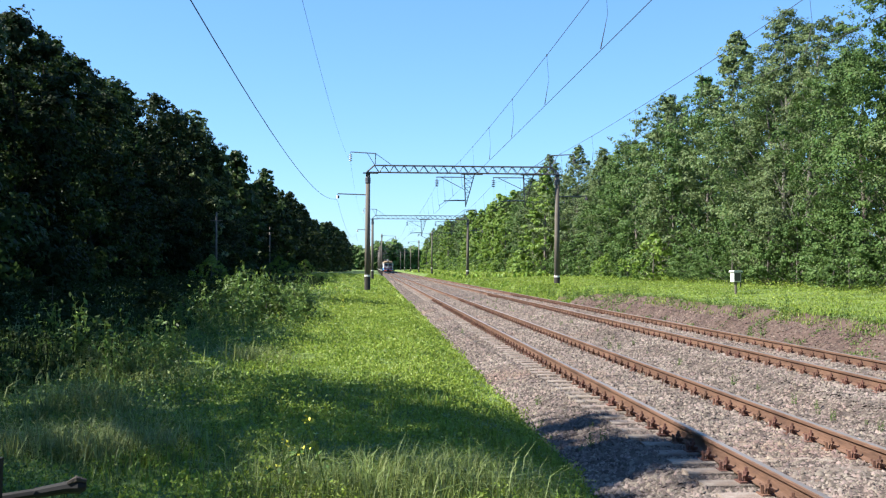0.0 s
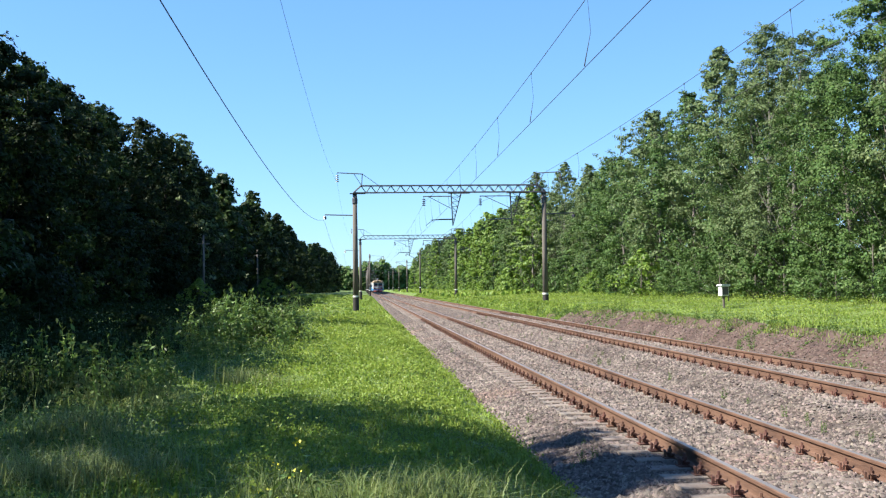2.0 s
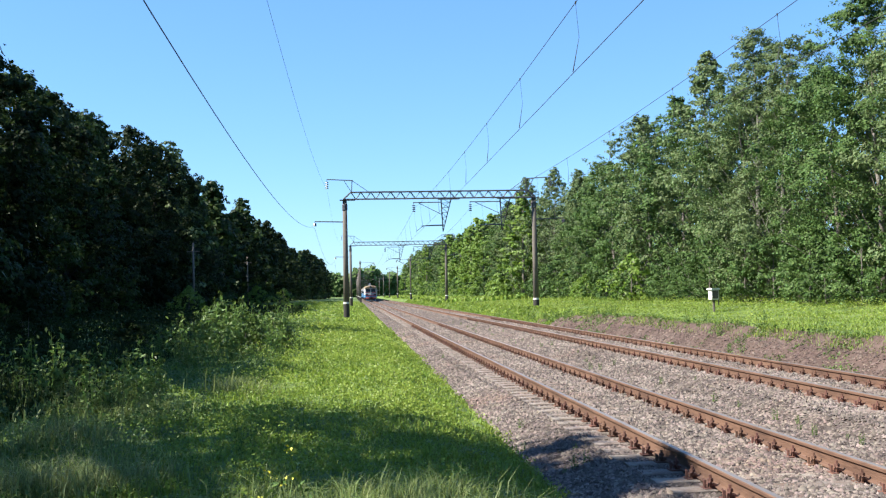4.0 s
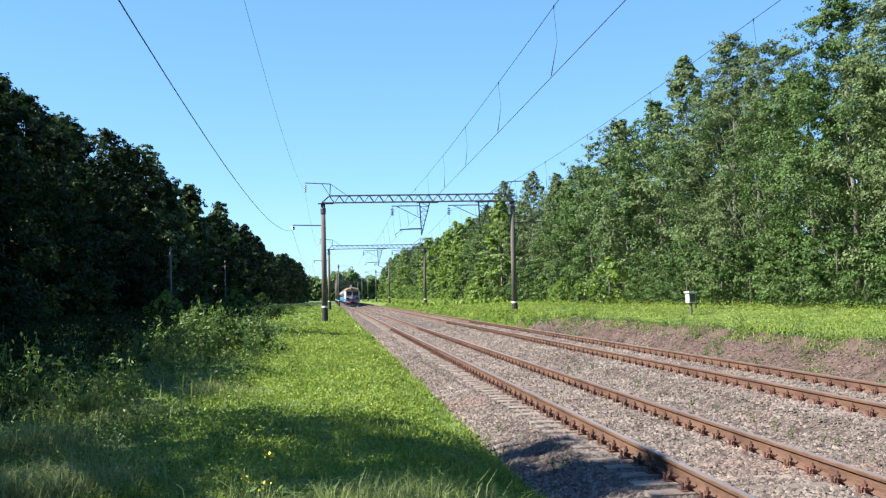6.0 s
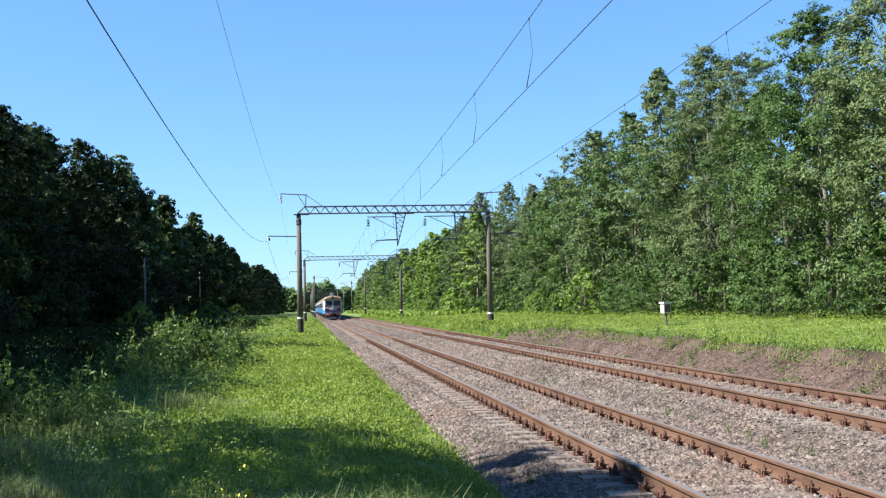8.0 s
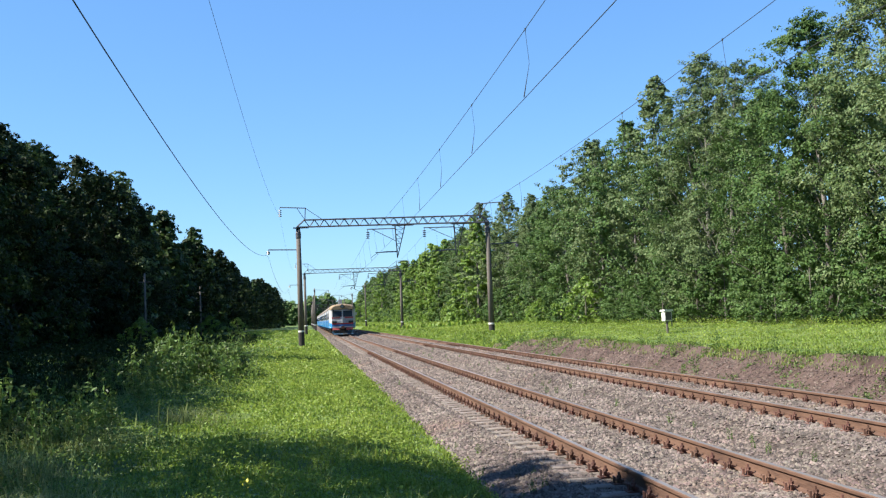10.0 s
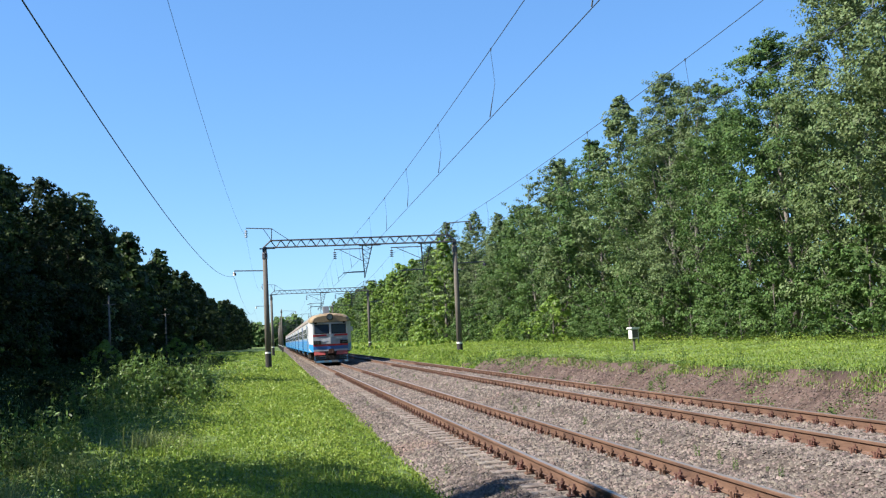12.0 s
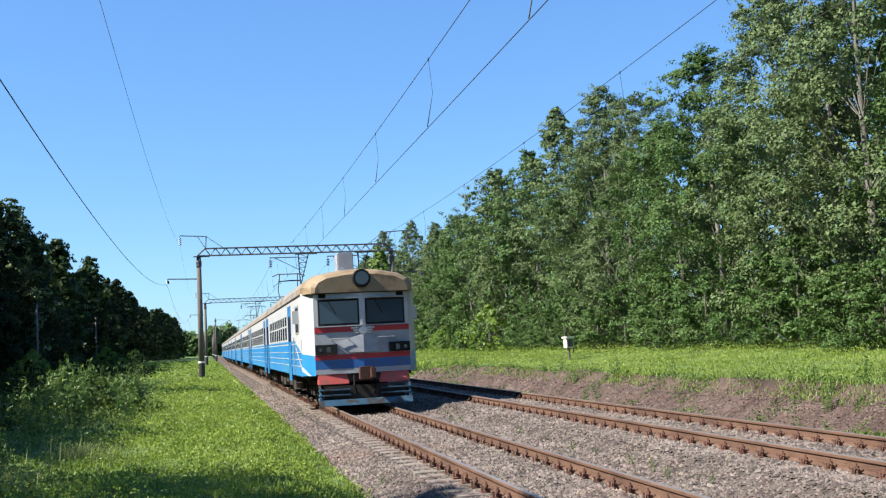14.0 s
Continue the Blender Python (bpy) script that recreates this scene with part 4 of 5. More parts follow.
while y < 130:
    m = rs.choice((0, 1))
    plant_tree("wood_tree", DEEP[m], "green broadleaf tree standing deeper in the wood", "tree", RIGHT, 32 + rs.uniform(-1, 2.5), y, lerp(y, RIGHT_Y, RIGHT_H) / 17.5 * rs.uniform(0.86, 0.98), rs.uniform(0, 360))
    y += rs.uniform(5, 7)
y = 126.0
while y < 470:
    m = rs.choice((0, 1, 1, 2, 3, 0)) if not 160 < y < 215 else rs.choice((2, 2, 1))
    plant_tree("wood_tree", MID[(1, 0, 3, 2)[m]] if y < 178 and m != 2 else FAR[m], ("green broadleaf tree in the distant wood", "grey-green tree in the distant wood", "young yellow-green tree in the distant wood", "dark green conifer in the distant wood")[m],
               "tree", RIGHT, 26.5 + rs.uniform(-2.0, 2.5) - (3 if m == 2 else 0), y, lerp(y, RIGHT_Y, RIGHT_H) / (16, 17, 13.5, 16)[m] * rs.uniform(0.85, 1.03), rs.uniform(0, 360))
    if y < 300:
        plant_tree("wood_tree", DEEP[rs.choice((0, 1))], "green broadleaf tree standing deeper in the wood", "tree", RIGHT, 33 + rs.uniform(-1, 2), y + 2, lerp(y, RIGHT_Y, RIGHT_H) / 17.5 * rs.uniform(0.85, 0.95), rs.uniform(0, 360))
        if y > 150:
            plant_tree("bush", BUSH[rs.choice((0, 1))], "leafy green bush at the foot of the wood", "bush", "bushes at the wood's edge", 22.5 + rs.uniform(-1, 1.2), y + 1, 1.25 + rs.uniform(-0.3, 0.3), rs.uniform(0, 360))
    y += rs.uniform(3.9, 5.4) * (1 if y < 250 else 1.5)
y = 24.0
while y < 150:
    plant_tree("bush", HEDGE if y < 80 else BUSH[rs.choice((0, 0, 1))], "leafy green bush at the foot of the wood", "bush", "bushes at the wood's edge", 23.6 + rs.uniform(-0.9, 1.2), y, 1 + rs.uniform(-0.35, 0.3), rs.uniform(0, 360))
    y += rs.uniform(2.4, 4.2)

# shaded wood on the sun's side; leaf and bark colours carry part of the shade
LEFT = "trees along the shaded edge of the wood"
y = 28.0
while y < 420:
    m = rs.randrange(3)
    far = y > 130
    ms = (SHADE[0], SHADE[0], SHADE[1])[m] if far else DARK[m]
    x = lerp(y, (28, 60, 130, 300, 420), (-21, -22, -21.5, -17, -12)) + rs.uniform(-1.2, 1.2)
    plant_tree("shaded_tree", ms, "leafy tree against the light, its colours darkened for shade", "tree", LEFT, x, y, lerp(y, LEFT_Y, LEFT_H) / 16 * rs.uniform(0.82, 1.1), rs.uniform(0, 360), rs.uniform(0.95, 1.1))
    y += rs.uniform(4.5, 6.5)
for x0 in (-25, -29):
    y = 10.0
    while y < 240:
        plant_tree("shaded_tree", SHADE[rs.choice((0, 1))], "leafy tree against the light, its colours darkened for shade", "tree", LEFT, x0 + rs.uniform(-1.5, 1.5), y, lerp(y, LEFT_Y, LEFT_H) / 16 * rs.uniform(0.82, 0.95), rs.uniform(0, 360))
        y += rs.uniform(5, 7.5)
# unseen trees left of view, placed to cast shade on meadow and ballast
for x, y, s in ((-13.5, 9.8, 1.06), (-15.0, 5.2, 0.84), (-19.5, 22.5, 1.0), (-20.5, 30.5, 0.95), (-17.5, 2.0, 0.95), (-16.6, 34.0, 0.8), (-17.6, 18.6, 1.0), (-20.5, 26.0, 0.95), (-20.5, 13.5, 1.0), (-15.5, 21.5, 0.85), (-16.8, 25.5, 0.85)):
    plant_tree("shaded_tree", DARK[2 if y < 20 else 0], "leafy tree against the light, its colours darkened for shade", "tree", LEFT, x, y, s, rs.uniform(0, 360))
plant_tree("aspen_tree", FAR[1], "paler young aspen rising from the shaded wood", "tree", LEFT, -20.0, 113, 1.06, 40)
plant_tree("aspen_tree", FAR[1], "paler young aspen rising from the shaded wood", "tree", LEFT, -21.0, 150, 0.98, 140)
SHRUB = tree_meshes(44, 3.6, 2.6, 0.1, 0.11, 6000, M["weed"], M["bark"], "broad", 40)
# like SHRUB, but with shade put into the leaf colour; used further left
SHADED_SHRUB = tree_meshes(45, 3.6, 2.6, 0.1, 0.11, 6000, M["shade_herb"], M["bark"], "broad", 40)
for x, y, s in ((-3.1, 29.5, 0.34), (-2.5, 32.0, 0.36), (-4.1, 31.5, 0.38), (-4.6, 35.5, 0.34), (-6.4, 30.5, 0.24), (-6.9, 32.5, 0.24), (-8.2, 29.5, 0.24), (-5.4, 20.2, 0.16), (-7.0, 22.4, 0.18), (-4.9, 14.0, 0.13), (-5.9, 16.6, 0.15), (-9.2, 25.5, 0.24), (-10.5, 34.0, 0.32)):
    plant_tree("shrub", SHRUB if x > -6 else SHADED_SHRUB, "low leafy green shrub standing in the meadow", "shrub", "shrubs in the meadow", x, y, s, rs.uniform(0, 360))
for x, y, s in ((-14, 150, 1.0), (-12, 175, 0.9), (-13.5, 85, 0.8)):
    plant_tree("bush", BUSH[1], "sunlit young bush before the dark wood", "bush", "", x, y, s, rs.uniform(0, 360))

# the wood is continued behind the camera with unseen trees that block sky light
y = -40.0
while y < 20:
    plant_tree("wood_tree", DEEP[rs.choice((0, 1))], "green broadleaf tree standing deeper in the wood", "tree", RIGHT, 28 + rs.uniform(-1, 2), y, 0.98 + rs.uniform(-0.08, 0.08), rs.uniform(0, 360))
    if y < 2:
        plant_tree("shaded_tree", SHADE[rs.choice((0, 1))], "leafy tree against the light, its colours darkened for shade", "tree", LEFT, -19 + rs.uniform(-1, 1), y, 0.95, rs.uniform(0, 360))
    y += rs.uniform(5, 7)

# far woods closing the line
rng = np.random.default_rng(77)
n = 22000
fx = rng.normal(size=n) * 70
fy = 640 + np.abs(fx) * 0.25 + rng.uniform(0, 30, n)
fh = 15 + 2.5 * np.sin(fx * 0.19) + 1.5 * np.sin(fx * 0.53 + 1) + 1.2 * np.sin(fx * 1.7)
fz = 0.5 + rng.uniform(0, 1, n) ** 0.8 * fh
far_leaf = leaves(np.stack([fx, fy, fz], 1), 1.7, rng, 0.3, np.tile([-0.3, -0.8, 0.3], (n, 1)))
tagged(new("far_woods", quads_mesh("far_woods", far_leaf, M["leaf_oak"])), "distant dark green woods across the end of the line", "woods", kind="stuff")

# ---- meadow ----
def blades(n, xy, h, w, rng, bend=0.8):
    """Bent grass blades, each of two faces, as arrays of triangles."""
    z = np.array([ground_z(float(a), float(b)) for a, b in xy])
    p = np.stack([xy[:, 0], xy[:, 1], z - 0.02], 1)
    hh = h * rng.uniform(0.5, 1.4, (n, 1)) if np.isscalar(h) else h[:, None] * rng.uniform(0.5, 1.4, (n, 1))
    w = np.broadcast_to(np.asarray(w, float).reshape(-1, 1), (n, 1))
    an = rng.uniform(0, 2 * np.pi, n)
    d = np.stack([np.cos(an), np.sin(an), 0 * an], 1)
    s = np.stack([-np.sin(an), np.cos(an), 0 * an], 1)
    be = rng.uniform(0.1, 1.0, (n, 1)) * bend
    up = np.array([0, 0, 1.0])
    m = p + up * hh * 0.62 + d * hh * be * 0.3
    t = p + up * hh * (1 - 0.25 * be) + d * hh * be
    return np.stack([p - s * w, p + s * w, m + s * w * 0.75, m - s * w * 0.75, t], 1)


def scatter(n, x0, x1, y0, y1, rng, power=1.0):
    """Points in a strip, denser towards y0."""
    u = rng.uniform(0, 1, n)
    yy = y0 * (y1 / y0) ** (u ** power)
    return np.stack([rng.uniform(x0, x1, n), yy], 1)


rng = np.random.default_rng(9)


def clip_view(xy, lo=-0.42, hi=0.72):
    k = xy[:, 0] / xy[:, 1]
    return xy[(k > lo) & (k < hi)]


def edge(xy):
    """Ragged edge of the turf along the ballast."""
    e = 2.25 + 0.22 * np.sin(xy[:, 1] * 1.3) + 0.15 * np.sin(xy[:, 1] * 3.7 + 1) + rng.normal(size=len(xy)) * 0.13
    return xy[xy[:, 0] < e]


def meadow(name, xy, h, w, mat, label, bend=0.85):
    V = blades(len(xy), xy, h, w, rng, bend).astype(np.float32)
    n = len(V)
    base = (np.arange(n, dtype=np.int32) * 5)[:, None]
    me = bpy.data.meshes.new(name)
    me.vertices.add(n * 5)
    me.vertices.foreach_set("co", V.reshape(-1))
    me.loops.add(n * 7)
    me.loops.foreach_set("vertex_index", (base + np.array([0, 1, 2, 3, 3, 2, 4], np.int32)).reshape(-1))
    me.polygons.add(n * 2)
    me.polygons.foreach_set("loop_start", ((np.arange(n, dtype=np.int32) * 7)[:, None] + np.array([0, 4], np.int32)).reshape(-1))
    me.update(calc_edges=True)
    me.materials.append(mat)
    return tagged(new(name, me), label, "grass", kind="stuff")


def lumps(xy, a, b):
    return np.array([noise.noise(Vector((float(x) * a, float(y) * a, b))) for x, y in xy])


g = edge(clip_view(scatter(95000, -7, 2.8, 5.0, 60, rng)))
g = g[(g[:, 0] > -2.2) | (lumps(g, 0.6, 2.0) + rng.normal(size=len(g)) * 0.25 > 0.1)]
meadow("turf", g, np.clip(0.085 + 0.10 * lumps(g, 0.8, 4.0), 0.035, 0.2), 0.0028 + 0.0006 * g[:, 1], M["grass"], "short bright green meadow turf beside the track", 1.1)
g = edge(clip_view(scatter(42000, -12, 2.6, 45, 240, rng)))
meadow("turf", g, 0.12, 0.0007 * g[:, 1], M["grass"], "bright green meadow turf in the distance")
g = clip_view(scatter(50000, -12, -1.6, 10, 70, rng))
g = g[(np.sin(g[:, 0] * 0.9 + 1) + np.sin(g[:, 1] * 0.5) + rng.normal(size=len(g)) * 0.8) > 1.1]
g = g[g[:, 0] < -2.0 + 0.5 * np.sin(g[:, 1] * 0.4)]
# grass left of this line gets a leaf colour darkened for shade
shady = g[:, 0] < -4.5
meadow("tall_grass", g[~shady], 0.38, 0.003 + 0.0004 * g[~shady, 1], M["grass_dry"], "tall pale grass among the weeds", 1.0)
meadow("tall_grass", g[shady], 0.40, 0.003 + 0.0004 * g[shady, 1], M["shade_herb"], "tall grass at the foot of the wood, coloured dark for shade", 1.0)
g = scatter(70000, 11.9, 27, 18, 140, rng)
g = g[g[:, 0] > 12.25 + 0.35 * np.sin(g[:, 1] * 0.7) + 0.25 * np.sin(g[:, 1] * 1.9) + rng.normal(size=len(g)) * 0.15]
low = np.clip(np.hypot(g[:, 0] - 16.2, g[:, 1] - 44) / 7, 0.25, 1)  # mown round the relay box
odd = np.arange(len(g)) % 5 < 2
meadow("verge_grass", g[~odd], (0.10 * low)[~odd], (0.003 + 0.00034 * g[:, 1])[~odd], M["grass"], "sunlit grass on the verge before the wood", 1.2)
meadow("verge_grass", g[odd], (0.11 * low)[odd], (0.002 + 0.0002 * g[:, 1])[odd], M["grass_dry"], "pale seeding grass on the verge before the wood", 1.0)
g = scatter(50000, 12.3, 26, 18, 120, rng)
q = lumps(g, 0.45, 6.0)
zz = np.array([ground_z(float(a), float(b)) for a, b in g]) + rng.uniform(0.02, 1, len(g)) * np.clip(0.12 + 0.22 * q + 0.06 * np.clip(g[:, 0] - 19, 0, 5), 0.05, 0.6)
tagged(new("verge_herbs", quads_mesh("verge_herbs", small_leaves(np.stack([g[:, 0], g[:, 1], zz], 1), 0.014 + 0.0005 * g[:, 1][:, None], rng, 0.8), M["clover"], 3)),
       "low bright green herbs on the verge before the wood", "herbs", kind="stuff")
g = scatter(26000, 10.6, 13.2, 46, 240, rng)
g = g[rng.uniform(46, 64, len(g)) < g[:, 1]]
meadow("verge_grass", g, 0.16, 0.002 + 0.0005 * g[:, 1], M["grass"], "grass running down to the far track's ballast", 1.1)
g = scatter(7000, 12.5, 24, 130, 420, rng)
meadow("verge_grass", g, 0.5, 0.0016 * g[:, 1], M["grass"], "sunlit distant verge grass")


# ---- ballast stones ----
def stones(xy, zf, size, rng):
    """Angular stones: jittered four-sided points, half sunk, as triangles."""
    n = len(xy)
    z = np.array([zf(float(a), float(b)) for a, b in xy])
    c = np.stack([xy[:, 0], xy[:, 1], z], 1)
    ax = np.array([[1, 0, 0], [0, 1, 0], [-1, 0, 0], [0, -1, 0], [0, 0, 1], [0, 0, -1]], float)
    s = size[:, None, None] * rng.uniform(0.55, 1.25, (n, 6, 1))
    w = rng.uniform(0, 6.283, n)
    rot = np.stack([np.stack([np.cos(w), -np.sin(w), 0 * w], 1), np.stack([np.sin(w), np.cos(w), 0 * w], 1), np.tile([0, 0, 1.0], (n, 1))], 1)
    P = c[:, None, :] + np.einsum("nij,nkj->nki", rot, (ax[None] + rng.normal(size=(n, 6, 3)) * 0.28) * s)
    P[:, :, 2] = c[:, None, 2] + (P[:, :, 2] - c[:, None, 2]) * 0.8
    fi = np.array([[0, 1, 4], [1, 2, 4], [2, 3, 4], [3, 0, 4]])  # the undersides lie in the bed
    return P, fi


def stone_field(name, xy, zf, size, label, mat=None):
    P, fi = stones(xy, zf, size, rng)
    n = len(P)
    me = bpy.data.meshes.new(name)
    F = (fi[None] + (np.arange(n) * 6)[:, None, None]).reshape(-1, 3)
    me.vertices.add(n * 6)
    me.vertices.foreach_set("co", P.astype(np.float32).reshape(-1))
    me.loops.add(F.size)
    me.loops.foreach_set("vertex_index", F.astype(np.int32).reshape(-1))
    me.polygons.add(len(F))
    me.polygons.foreach_set("loop_start", np.arange(0, F.size, 3, dtype=np.int32))
    me.update(calc_edges=True)
    me.materials.append(mat or M["stone"])
    return tagged(new(name, me), label, "ballast stones", kind="stuff")


s = scatter(110000, 2.15, 10.9, 8.0, 62, rng, 1.1)
k = s[:, 0] / s[:, 1]
s = s[(k < 0.75)]
on1 = (s[:, 0] > 3.15) & (s[:, 0] < 5.8) & (np.abs((s[:, 1] - 3.0 + 0.2725) % 0.545 - 0.2725) < 0.135)
on2 = (s[:, 0] > 7.25) & (s[:, 0] < 9.85) & (np.abs((s[:, 1] - 9.0 + 0.2725) % 0.545 - 0.2725) < 0.12)
s = s[~((on1 & (rng.uniform(size=len(s)) < np.where(s[:, 0] < 3.7, 0.75, 0.4))) | (on2 & (rng.uniform(size=len(s)) < 0.4)))]
stone_field("ballast_stones", s, ballast_z, 0.015 + 0.0007 * s[:, 1] + rng.uniform(0, 0.016, len(s)), "angular grey-pink crushed stones lying in the track bed")
s = scatter(14000, 2.1, 10.8, 55, 170, rng)
stone_field("ballast_stones", s, ballast_z, 0.0005 * s[:, 1] + rng.uniform(0, 0.015, len(s)), "crushed stones of the distant track bed")
s = scatter(9000, 10.6, 11.9, 15, 60, rng)
stone_field("bank_stones", s, bank_z, 0.015 + 0.0007 * s[:, 1] + rng.uniform(0, 0.015, len(s)), "small stones strewn over the soil bank", M["bank_stone"])


# ---- weeds ----
def weed_mesh(seed, h, count, leaf, mat, flower=False):
    r = np.random.default_rng(seed)
    mb = MB()
    C = []
    tips = []
    for i in range(count):
        b = r.normal(size=2) * 0.12 * h
        t = b + r.normal(size=2) * 0.18 * h
        hh = h * r.uniform(0.65, 1.1)
        p0, p1, p2 = Vector((*b, 0)), Vector((*(b * 0.5 + t * 0.5), hh * 0.55)), Vector((*t, hh))
        mb.tube([p0, p1, p2], [0.007, 0.005, 0.003], 4, False)
        for u in np.linspace(0.15, 1, 12):
            q = p0.lerp(p1, u * 2) if u < 0.5 else p1.lerp(p2, u * 2 - 1)
            C.append(np.array(q) + r.normal(size=3) * leaf * 0.8)
        tips.append(np.array(p2))
    stem = mb.mesh("stem", mat)
    lv = quads_mesh("foliage", leaves(np.array(C), leaf, r, 0.5, None, 0.4), mat)
    fl = None
    if flower:
        c = np.repeat(np.array(tips), 9, 0) + r.normal(size=(9 * count, 3)) * 0.025
        fl = quads_mesh("flower_head", leaves(c, 0.012, r, 1.5), M["flower"])
    return stem, lv, fl


def plant_weed(name, ms, x, y, s, label, group, z=None):
    t = thing(name, label, "weed", group)
    t.matrix_basis = pose(x, y, (ground_z(x, y) if z is None else z) - 0.02, 0, 0, rs.uniform(0, 360)) @ Matrix.Diagonal((s, s, s, 1))
    tagged(part("stem", ms[0], None, t), kind="stuff")
    tagged(part("foliage", ms[1], None, t), kind="stuff")
    if ms[2]:
        part("flower_head", ms[2], None, t, "yellow flower heads")
    return t


def bank_blades(n, x0, x1, wave):
    g = scatter(n, x0, x1, 15, 90, rng)
    return g[np.sin(g[:, 1] * wave) + np.sin(g[:, 1] * wave * 2.7 + 1) + rng.normal(size=len(g)) * 0.5 > 0.35]


ground_keep = ground_z
ground_z = lambda x, y: max(ground_keep(x, y), bank_z(x, y)) if x > 10.5 else ground_keep(x, y)
meadow("bank_grass", bank_blades(9000, 10.55, 11.0, 0.9), 0.10, 0.012, M["grass"], "low green plants at the foot of the soil bank", 0.9)
meadow("bank_grass", bank_blades(14000, 11.7, 12.9, 0.5), 0.13, 0.012, M["grass"], "grass fringe hanging over the soil bank", 0.9)
meadow("bank_grass", scatter(5000, 11.7, 12.6, 15, 90, rng), 0.11, 0.010, M["grass_dry"], "dry grass along the bank's edge", 0.9)

g = scatter(26000, 10.6, 12.7, 15, 66, rng)
q = lumps(g, 0.9, 17.0) + 0.5 * lumps(g, 2.6, 19.0) + 0.55 * np.clip(np.abs(g[:, 0] - 11.35) - 0.45, -0.5, 1)
g = g[q > 0.12]
zz = np.array([ground_z(float(a), float(b)) for a, b in g]) + rng.uniform(0.0, 0.16, len(g)) * rng.uniform(0.2, 1, len(g))
tagged(new("bank_herbs", quads_mesh("bank_herbs", small_leaves(np.stack([g[:, 0], g[:, 1], zz], 1), 0.014 + 0.0006 * g[:, 1][:, None], rng, 0.3), M["weed"], 3)),
       "patches of low green herbs clinging to the soil bank", "herbs", kind="stuff")
# weeds for the shaded side: same build, shade painted into the leaves
SHADED_WEEDS = [weed_mesh(54, 1.1, 7, 0.055, M["shade_herb"]), weed_mesh(55, 0.75, 9, 0.05, M["shade_herb"])]
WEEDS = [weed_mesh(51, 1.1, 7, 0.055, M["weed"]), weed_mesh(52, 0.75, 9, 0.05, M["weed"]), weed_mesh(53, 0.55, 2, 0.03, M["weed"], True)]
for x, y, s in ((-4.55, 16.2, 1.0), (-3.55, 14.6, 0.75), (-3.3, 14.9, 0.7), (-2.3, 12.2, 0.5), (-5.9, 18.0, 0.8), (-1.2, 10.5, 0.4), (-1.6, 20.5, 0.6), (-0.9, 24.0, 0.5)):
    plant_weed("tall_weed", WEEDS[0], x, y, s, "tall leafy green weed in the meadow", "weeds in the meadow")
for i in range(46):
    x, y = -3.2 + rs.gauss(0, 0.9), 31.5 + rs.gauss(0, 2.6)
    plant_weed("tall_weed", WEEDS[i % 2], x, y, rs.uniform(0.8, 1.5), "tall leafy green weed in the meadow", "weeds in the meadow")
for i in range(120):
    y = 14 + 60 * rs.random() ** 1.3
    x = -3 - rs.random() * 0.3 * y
    plant_weed("tall_weed", (SHADED_WEEDS if x < -5 else WEEDS)[i % 2], x, y, rs.uniform(0.5, 1.0) * (0.65 if x < -5 else 1), "tall leafy green weed in the meadow", "weeds in the meadow")
for x, y, s in ((-4.7, 15.8, 0.9), (-5.2, 17.2, 0.7), (-3.8, 15.0, 0.6)):
    plant_weed("tall_weed", WEEDS[0], x, y, s, "tall leafy green weed in the meadow", "weeds in the meadow")
for x, y in ((-0.72, 7.2), (-0.42, 7.35), (-1.5, 40), (-1.0, 33), (-0.3, 28), (-1.8, 30), (-0.7, 45), (-2.2, 52)):
    plant_weed("flowering_weed", WEEDS[2], x, y, rs.uniform(0.85, 1.15), "low weed with small yellow flower heads", "flowering weeds")
for i in range(70):
    y = 16 + 70 * rs.random() ** 1.2
    plant_weed("bank_weed", WEEDS[1], rs.choice((10.75, 10.9, 11.9, 12.2, 12.4)) + rs.gauss(0, 0.2), y, rs.uniform(0.35, 0.75), "low leafy weed growing on the soil bank", "weeds on the bank")

g = scatter(40000, -9, 0.2, 5.0, 16, rng)
g = clip_view(g)
g = g[np.sin(g[:, 0] * 2.3 + 0.5) * np.sin(g[:, 1] * 1.9) > 0.5]
meadow("grass_tuft", g, 0.2, 0.003, M["weed"], "long arching grass tufts", 1.5)

for i in range(60):
    y = 12 + 55 * rs.random() ** 1.3
    x = rs.choice((6.4, 6.55, 6.7, 6.3, 2.6)) + rs.gauss(0, 0.18)
    plant_weed("track_weed", WEEDS[1], x, y, rs.uniform(0.12, 0.28), "tiny green weed sprouting in the ballast", "weeds in the ballast", ballast_z(x, y))

g = np.concatenate([np.stack([rng.normal(size=700) * 0.35 + cx, rng.normal(size=700) * 0.3 + cy], 1) for cx, cy in ((0.15, 7.3), (-0.45, 7.5), (0.75, 7.6), (-2.9, 14.6), (-3.7, 15.2), (-4.4, 16.4), (-2.2, 9.0), (-2.7, 8.6), (-3.1, 11.0), (-1.9, 17.5))])
meadow("grass_tuft", g, 0.34, 0.0042, M["grass_dry"], "long pale arching grass tufts", 1.5)

# herbs under and among the grass
g = edge(clip_view(scatter(270000, -7, 2.5, 5.0, 60, rng)))
q = lumps(g, 0.7, 8.0)
keep = (q > -0.25) | (g[:, 0] > -1.5)
g, q = g[keep], q[keep]
tuss = np.clip(lumps(g, 1.9, 21.0) + 0.15, 0, 1)
zz = np.array([ground_z(float(a), float(b)) for a, b in g]) + rng.uniform(0.02, 1, len(g)) * (0.03 + 0.30 * tuss + 0.45 * np.clip(q, 0, 1) * np.clip(0.6 - g[:, 0], 0.1, 1.4))
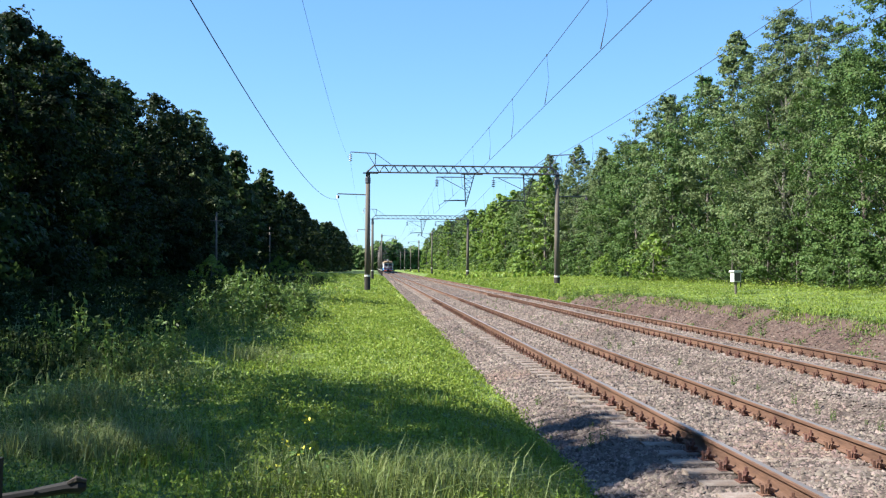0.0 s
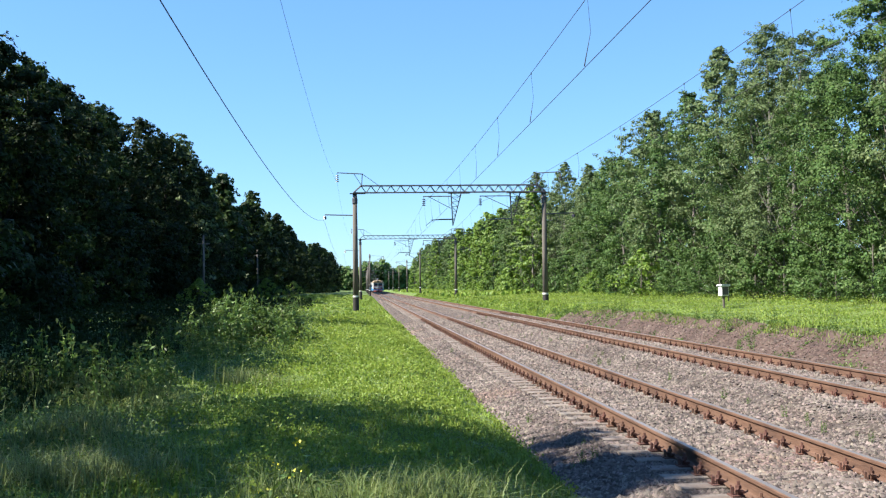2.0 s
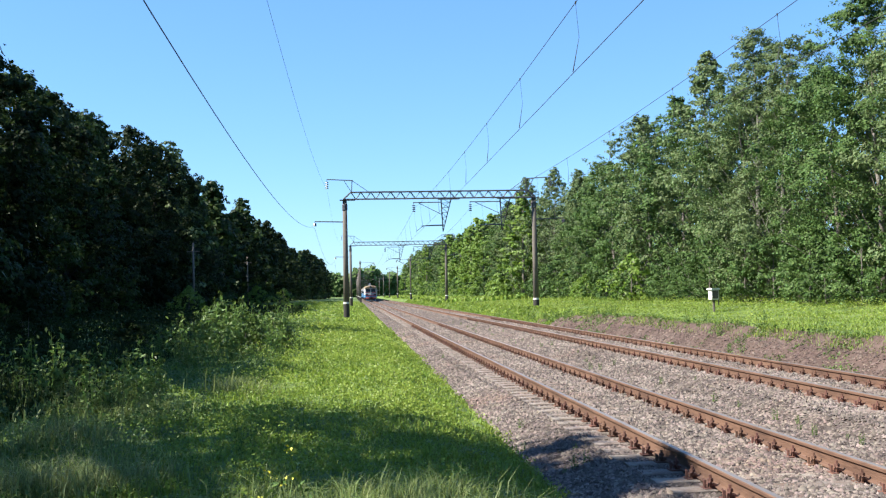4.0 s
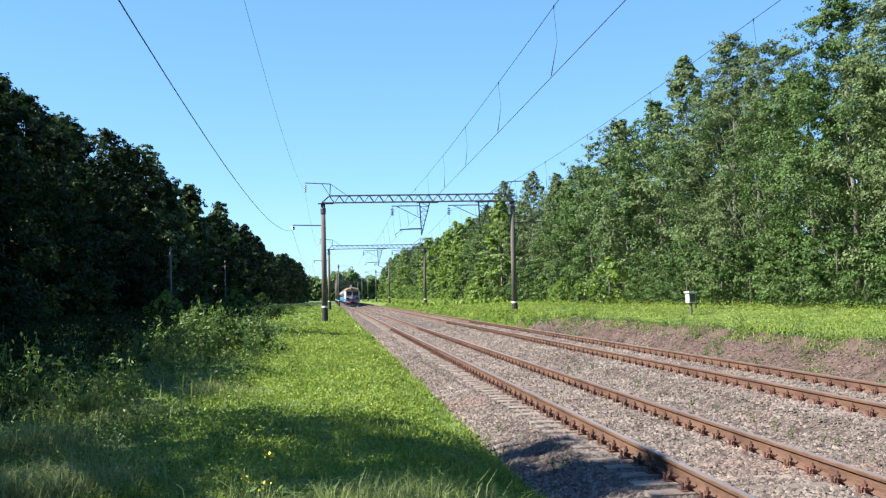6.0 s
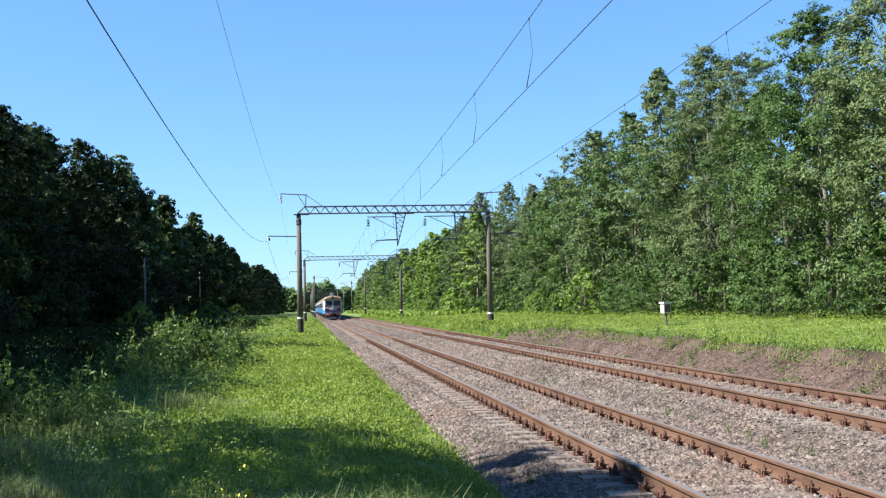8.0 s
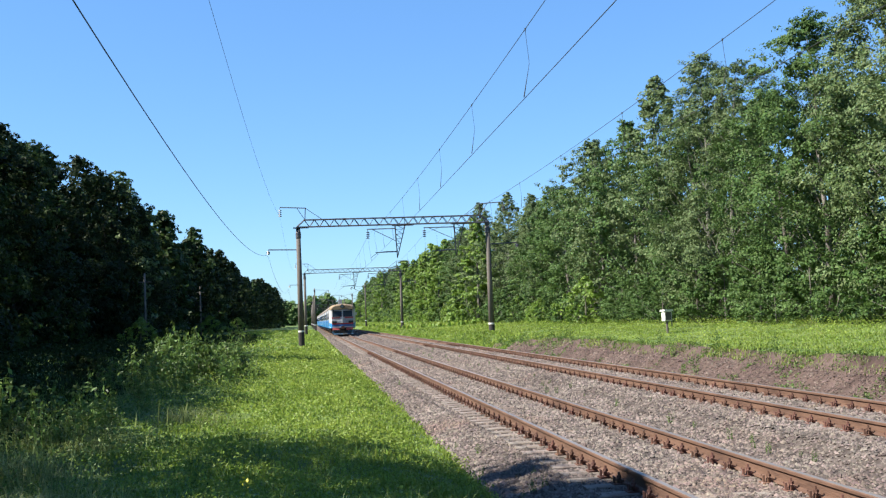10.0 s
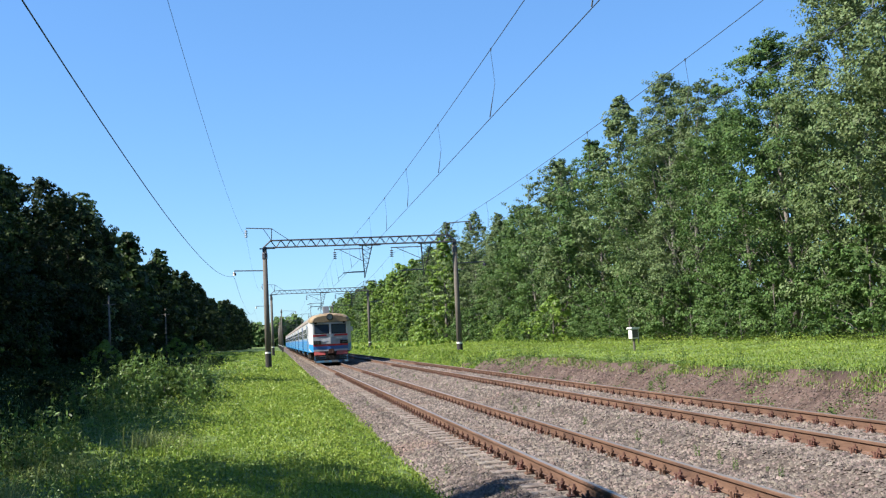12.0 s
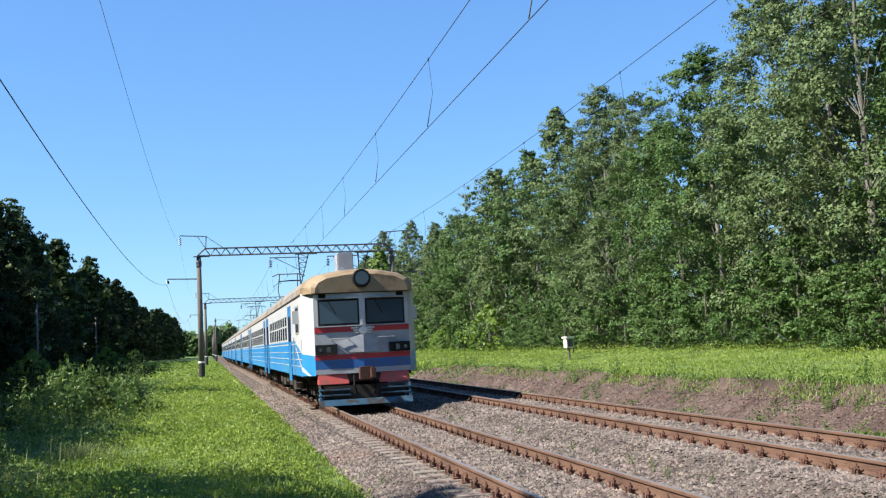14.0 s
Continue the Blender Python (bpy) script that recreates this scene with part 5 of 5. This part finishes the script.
P = np.stack([g[:, 0], g[:, 1], zz], 1)
V = small_leaves(P, 0.010 + 0.0006 * g[:, 1][:, None], rng, 0.3)
fresh = g[:, 0] + 0.9 * lumps(g, 0.5, 14.0) + rng.normal(size=len(g)) * 0.5 > -2.2
tagged(new("meadow_herbs", quads_mesh("meadow_herbs", V[fresh], M["clover"], 3)), "small-leaved bright green herbs filling the meadow by the track", "herbs", kind="stuff")
tagged(new("meadow_herbs", quads_mesh("meadow_herbs", V[~fresh], M["weed"], 3)), "taller dull green herbs filling the rough meadow", "herbs", kind="stuff")
# undergrowth whose leaf colour carries the shade under the wood
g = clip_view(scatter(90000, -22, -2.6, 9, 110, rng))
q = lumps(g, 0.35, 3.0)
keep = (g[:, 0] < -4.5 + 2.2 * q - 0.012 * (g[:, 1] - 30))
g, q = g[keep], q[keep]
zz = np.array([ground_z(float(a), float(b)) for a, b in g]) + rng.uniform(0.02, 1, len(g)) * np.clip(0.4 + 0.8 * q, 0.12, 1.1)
tagged(new("undergrowth", quads_mesh("undergrowth", small_leaves(np.stack([g[:, 0], g[:, 1], zz], 1), 0.022 + 0.0010 * g[:, 1][:, None], rng, 0.4), M["shade_herb"], 3)),
       "undergrowth before the shaded wood, darkened in colour for shade", "undergrowth", kind="stuff")


# ---- parked bicycle, only its handlebar end reaches into view ----
def bicycle(x, y, z):
    t = thing("bicycle_front", "black bicycle handlebar with grip, brake lever and front wheel", "bicycle")
    t.matrix_basis = pose(x, y, z, 0, 0, 8)
    g = z - ground_z(x - 0.3, y)
    part("bar", MB().tube([(-0.62, 0.02, -0.04), (-0.3, 0.05, -0.03), (-0.1, 0.02, 0.0)], 0.016, 8), M["rubber"], t)
    part("grip", MB().tube([(-0.16, 0.03, -0.01), (-0.05, 0.0, 0.012), (-0.01, -0.01, 0.016), (0.01, -0.01, 0.016)], [0.018, 0.022, 0.026, 0.014], 10), M["rubber"], t, "black rubber grip")
    part("brake_lever", MB().tube([(-0.05, -0.02, 0.03), (-0.02, -0.02, 0.042), (0.012, -0.015, 0.034)], [0.006, 0.013, 0.006], 6), M["under"], t, "dark brake lever")
    part("stem", MB().tube([(-0.3, 0.05, -0.3), (-0.3, 0.05, -0.02)], 0.02, 8), M["rubber"], t)
    part("mirror_stalk", MB().tube([(-0.275, 0.0, -0.03), (-0.28, 0.0, 0.12)], [0.012, 0.02], 6), M["rubber"], t)
    fk = MB()
    fk.tube([(-0.36, 0.05, -0.3), (-0.24, 0.05, -0.3)], 0.014, 6)
    for s in (-0.06, 0.06):
        fk.tube([(-0.3 + s, 0.05, -0.3), (-0.3 + s, 0.12, 0.33 - g)], 0.012, 6)
    part("fork", fk, M["rubber"], t)
    part("wheel", MB().tube([(-0.3, 0.12 + 0.32 * math.cos(a), 0.33 - g + 0.32 * math.sin(a)) for a in np.linspace(0, 2 * math.pi, 33)], 0.022, 6, False), M["rubber"], t, "black bicycle tyre")
    return t


bicycle(-1.0, 3.6, 1.07)


# ---- tracks' pieces last ----
track(4.45, 0.0, "near railway track with rusty rails on concrete sleepers", 3.0, 260)
track(8.55, 0.165, "far railway track with rusty rails on concrete sleepers", 9.0, 220)

motions()
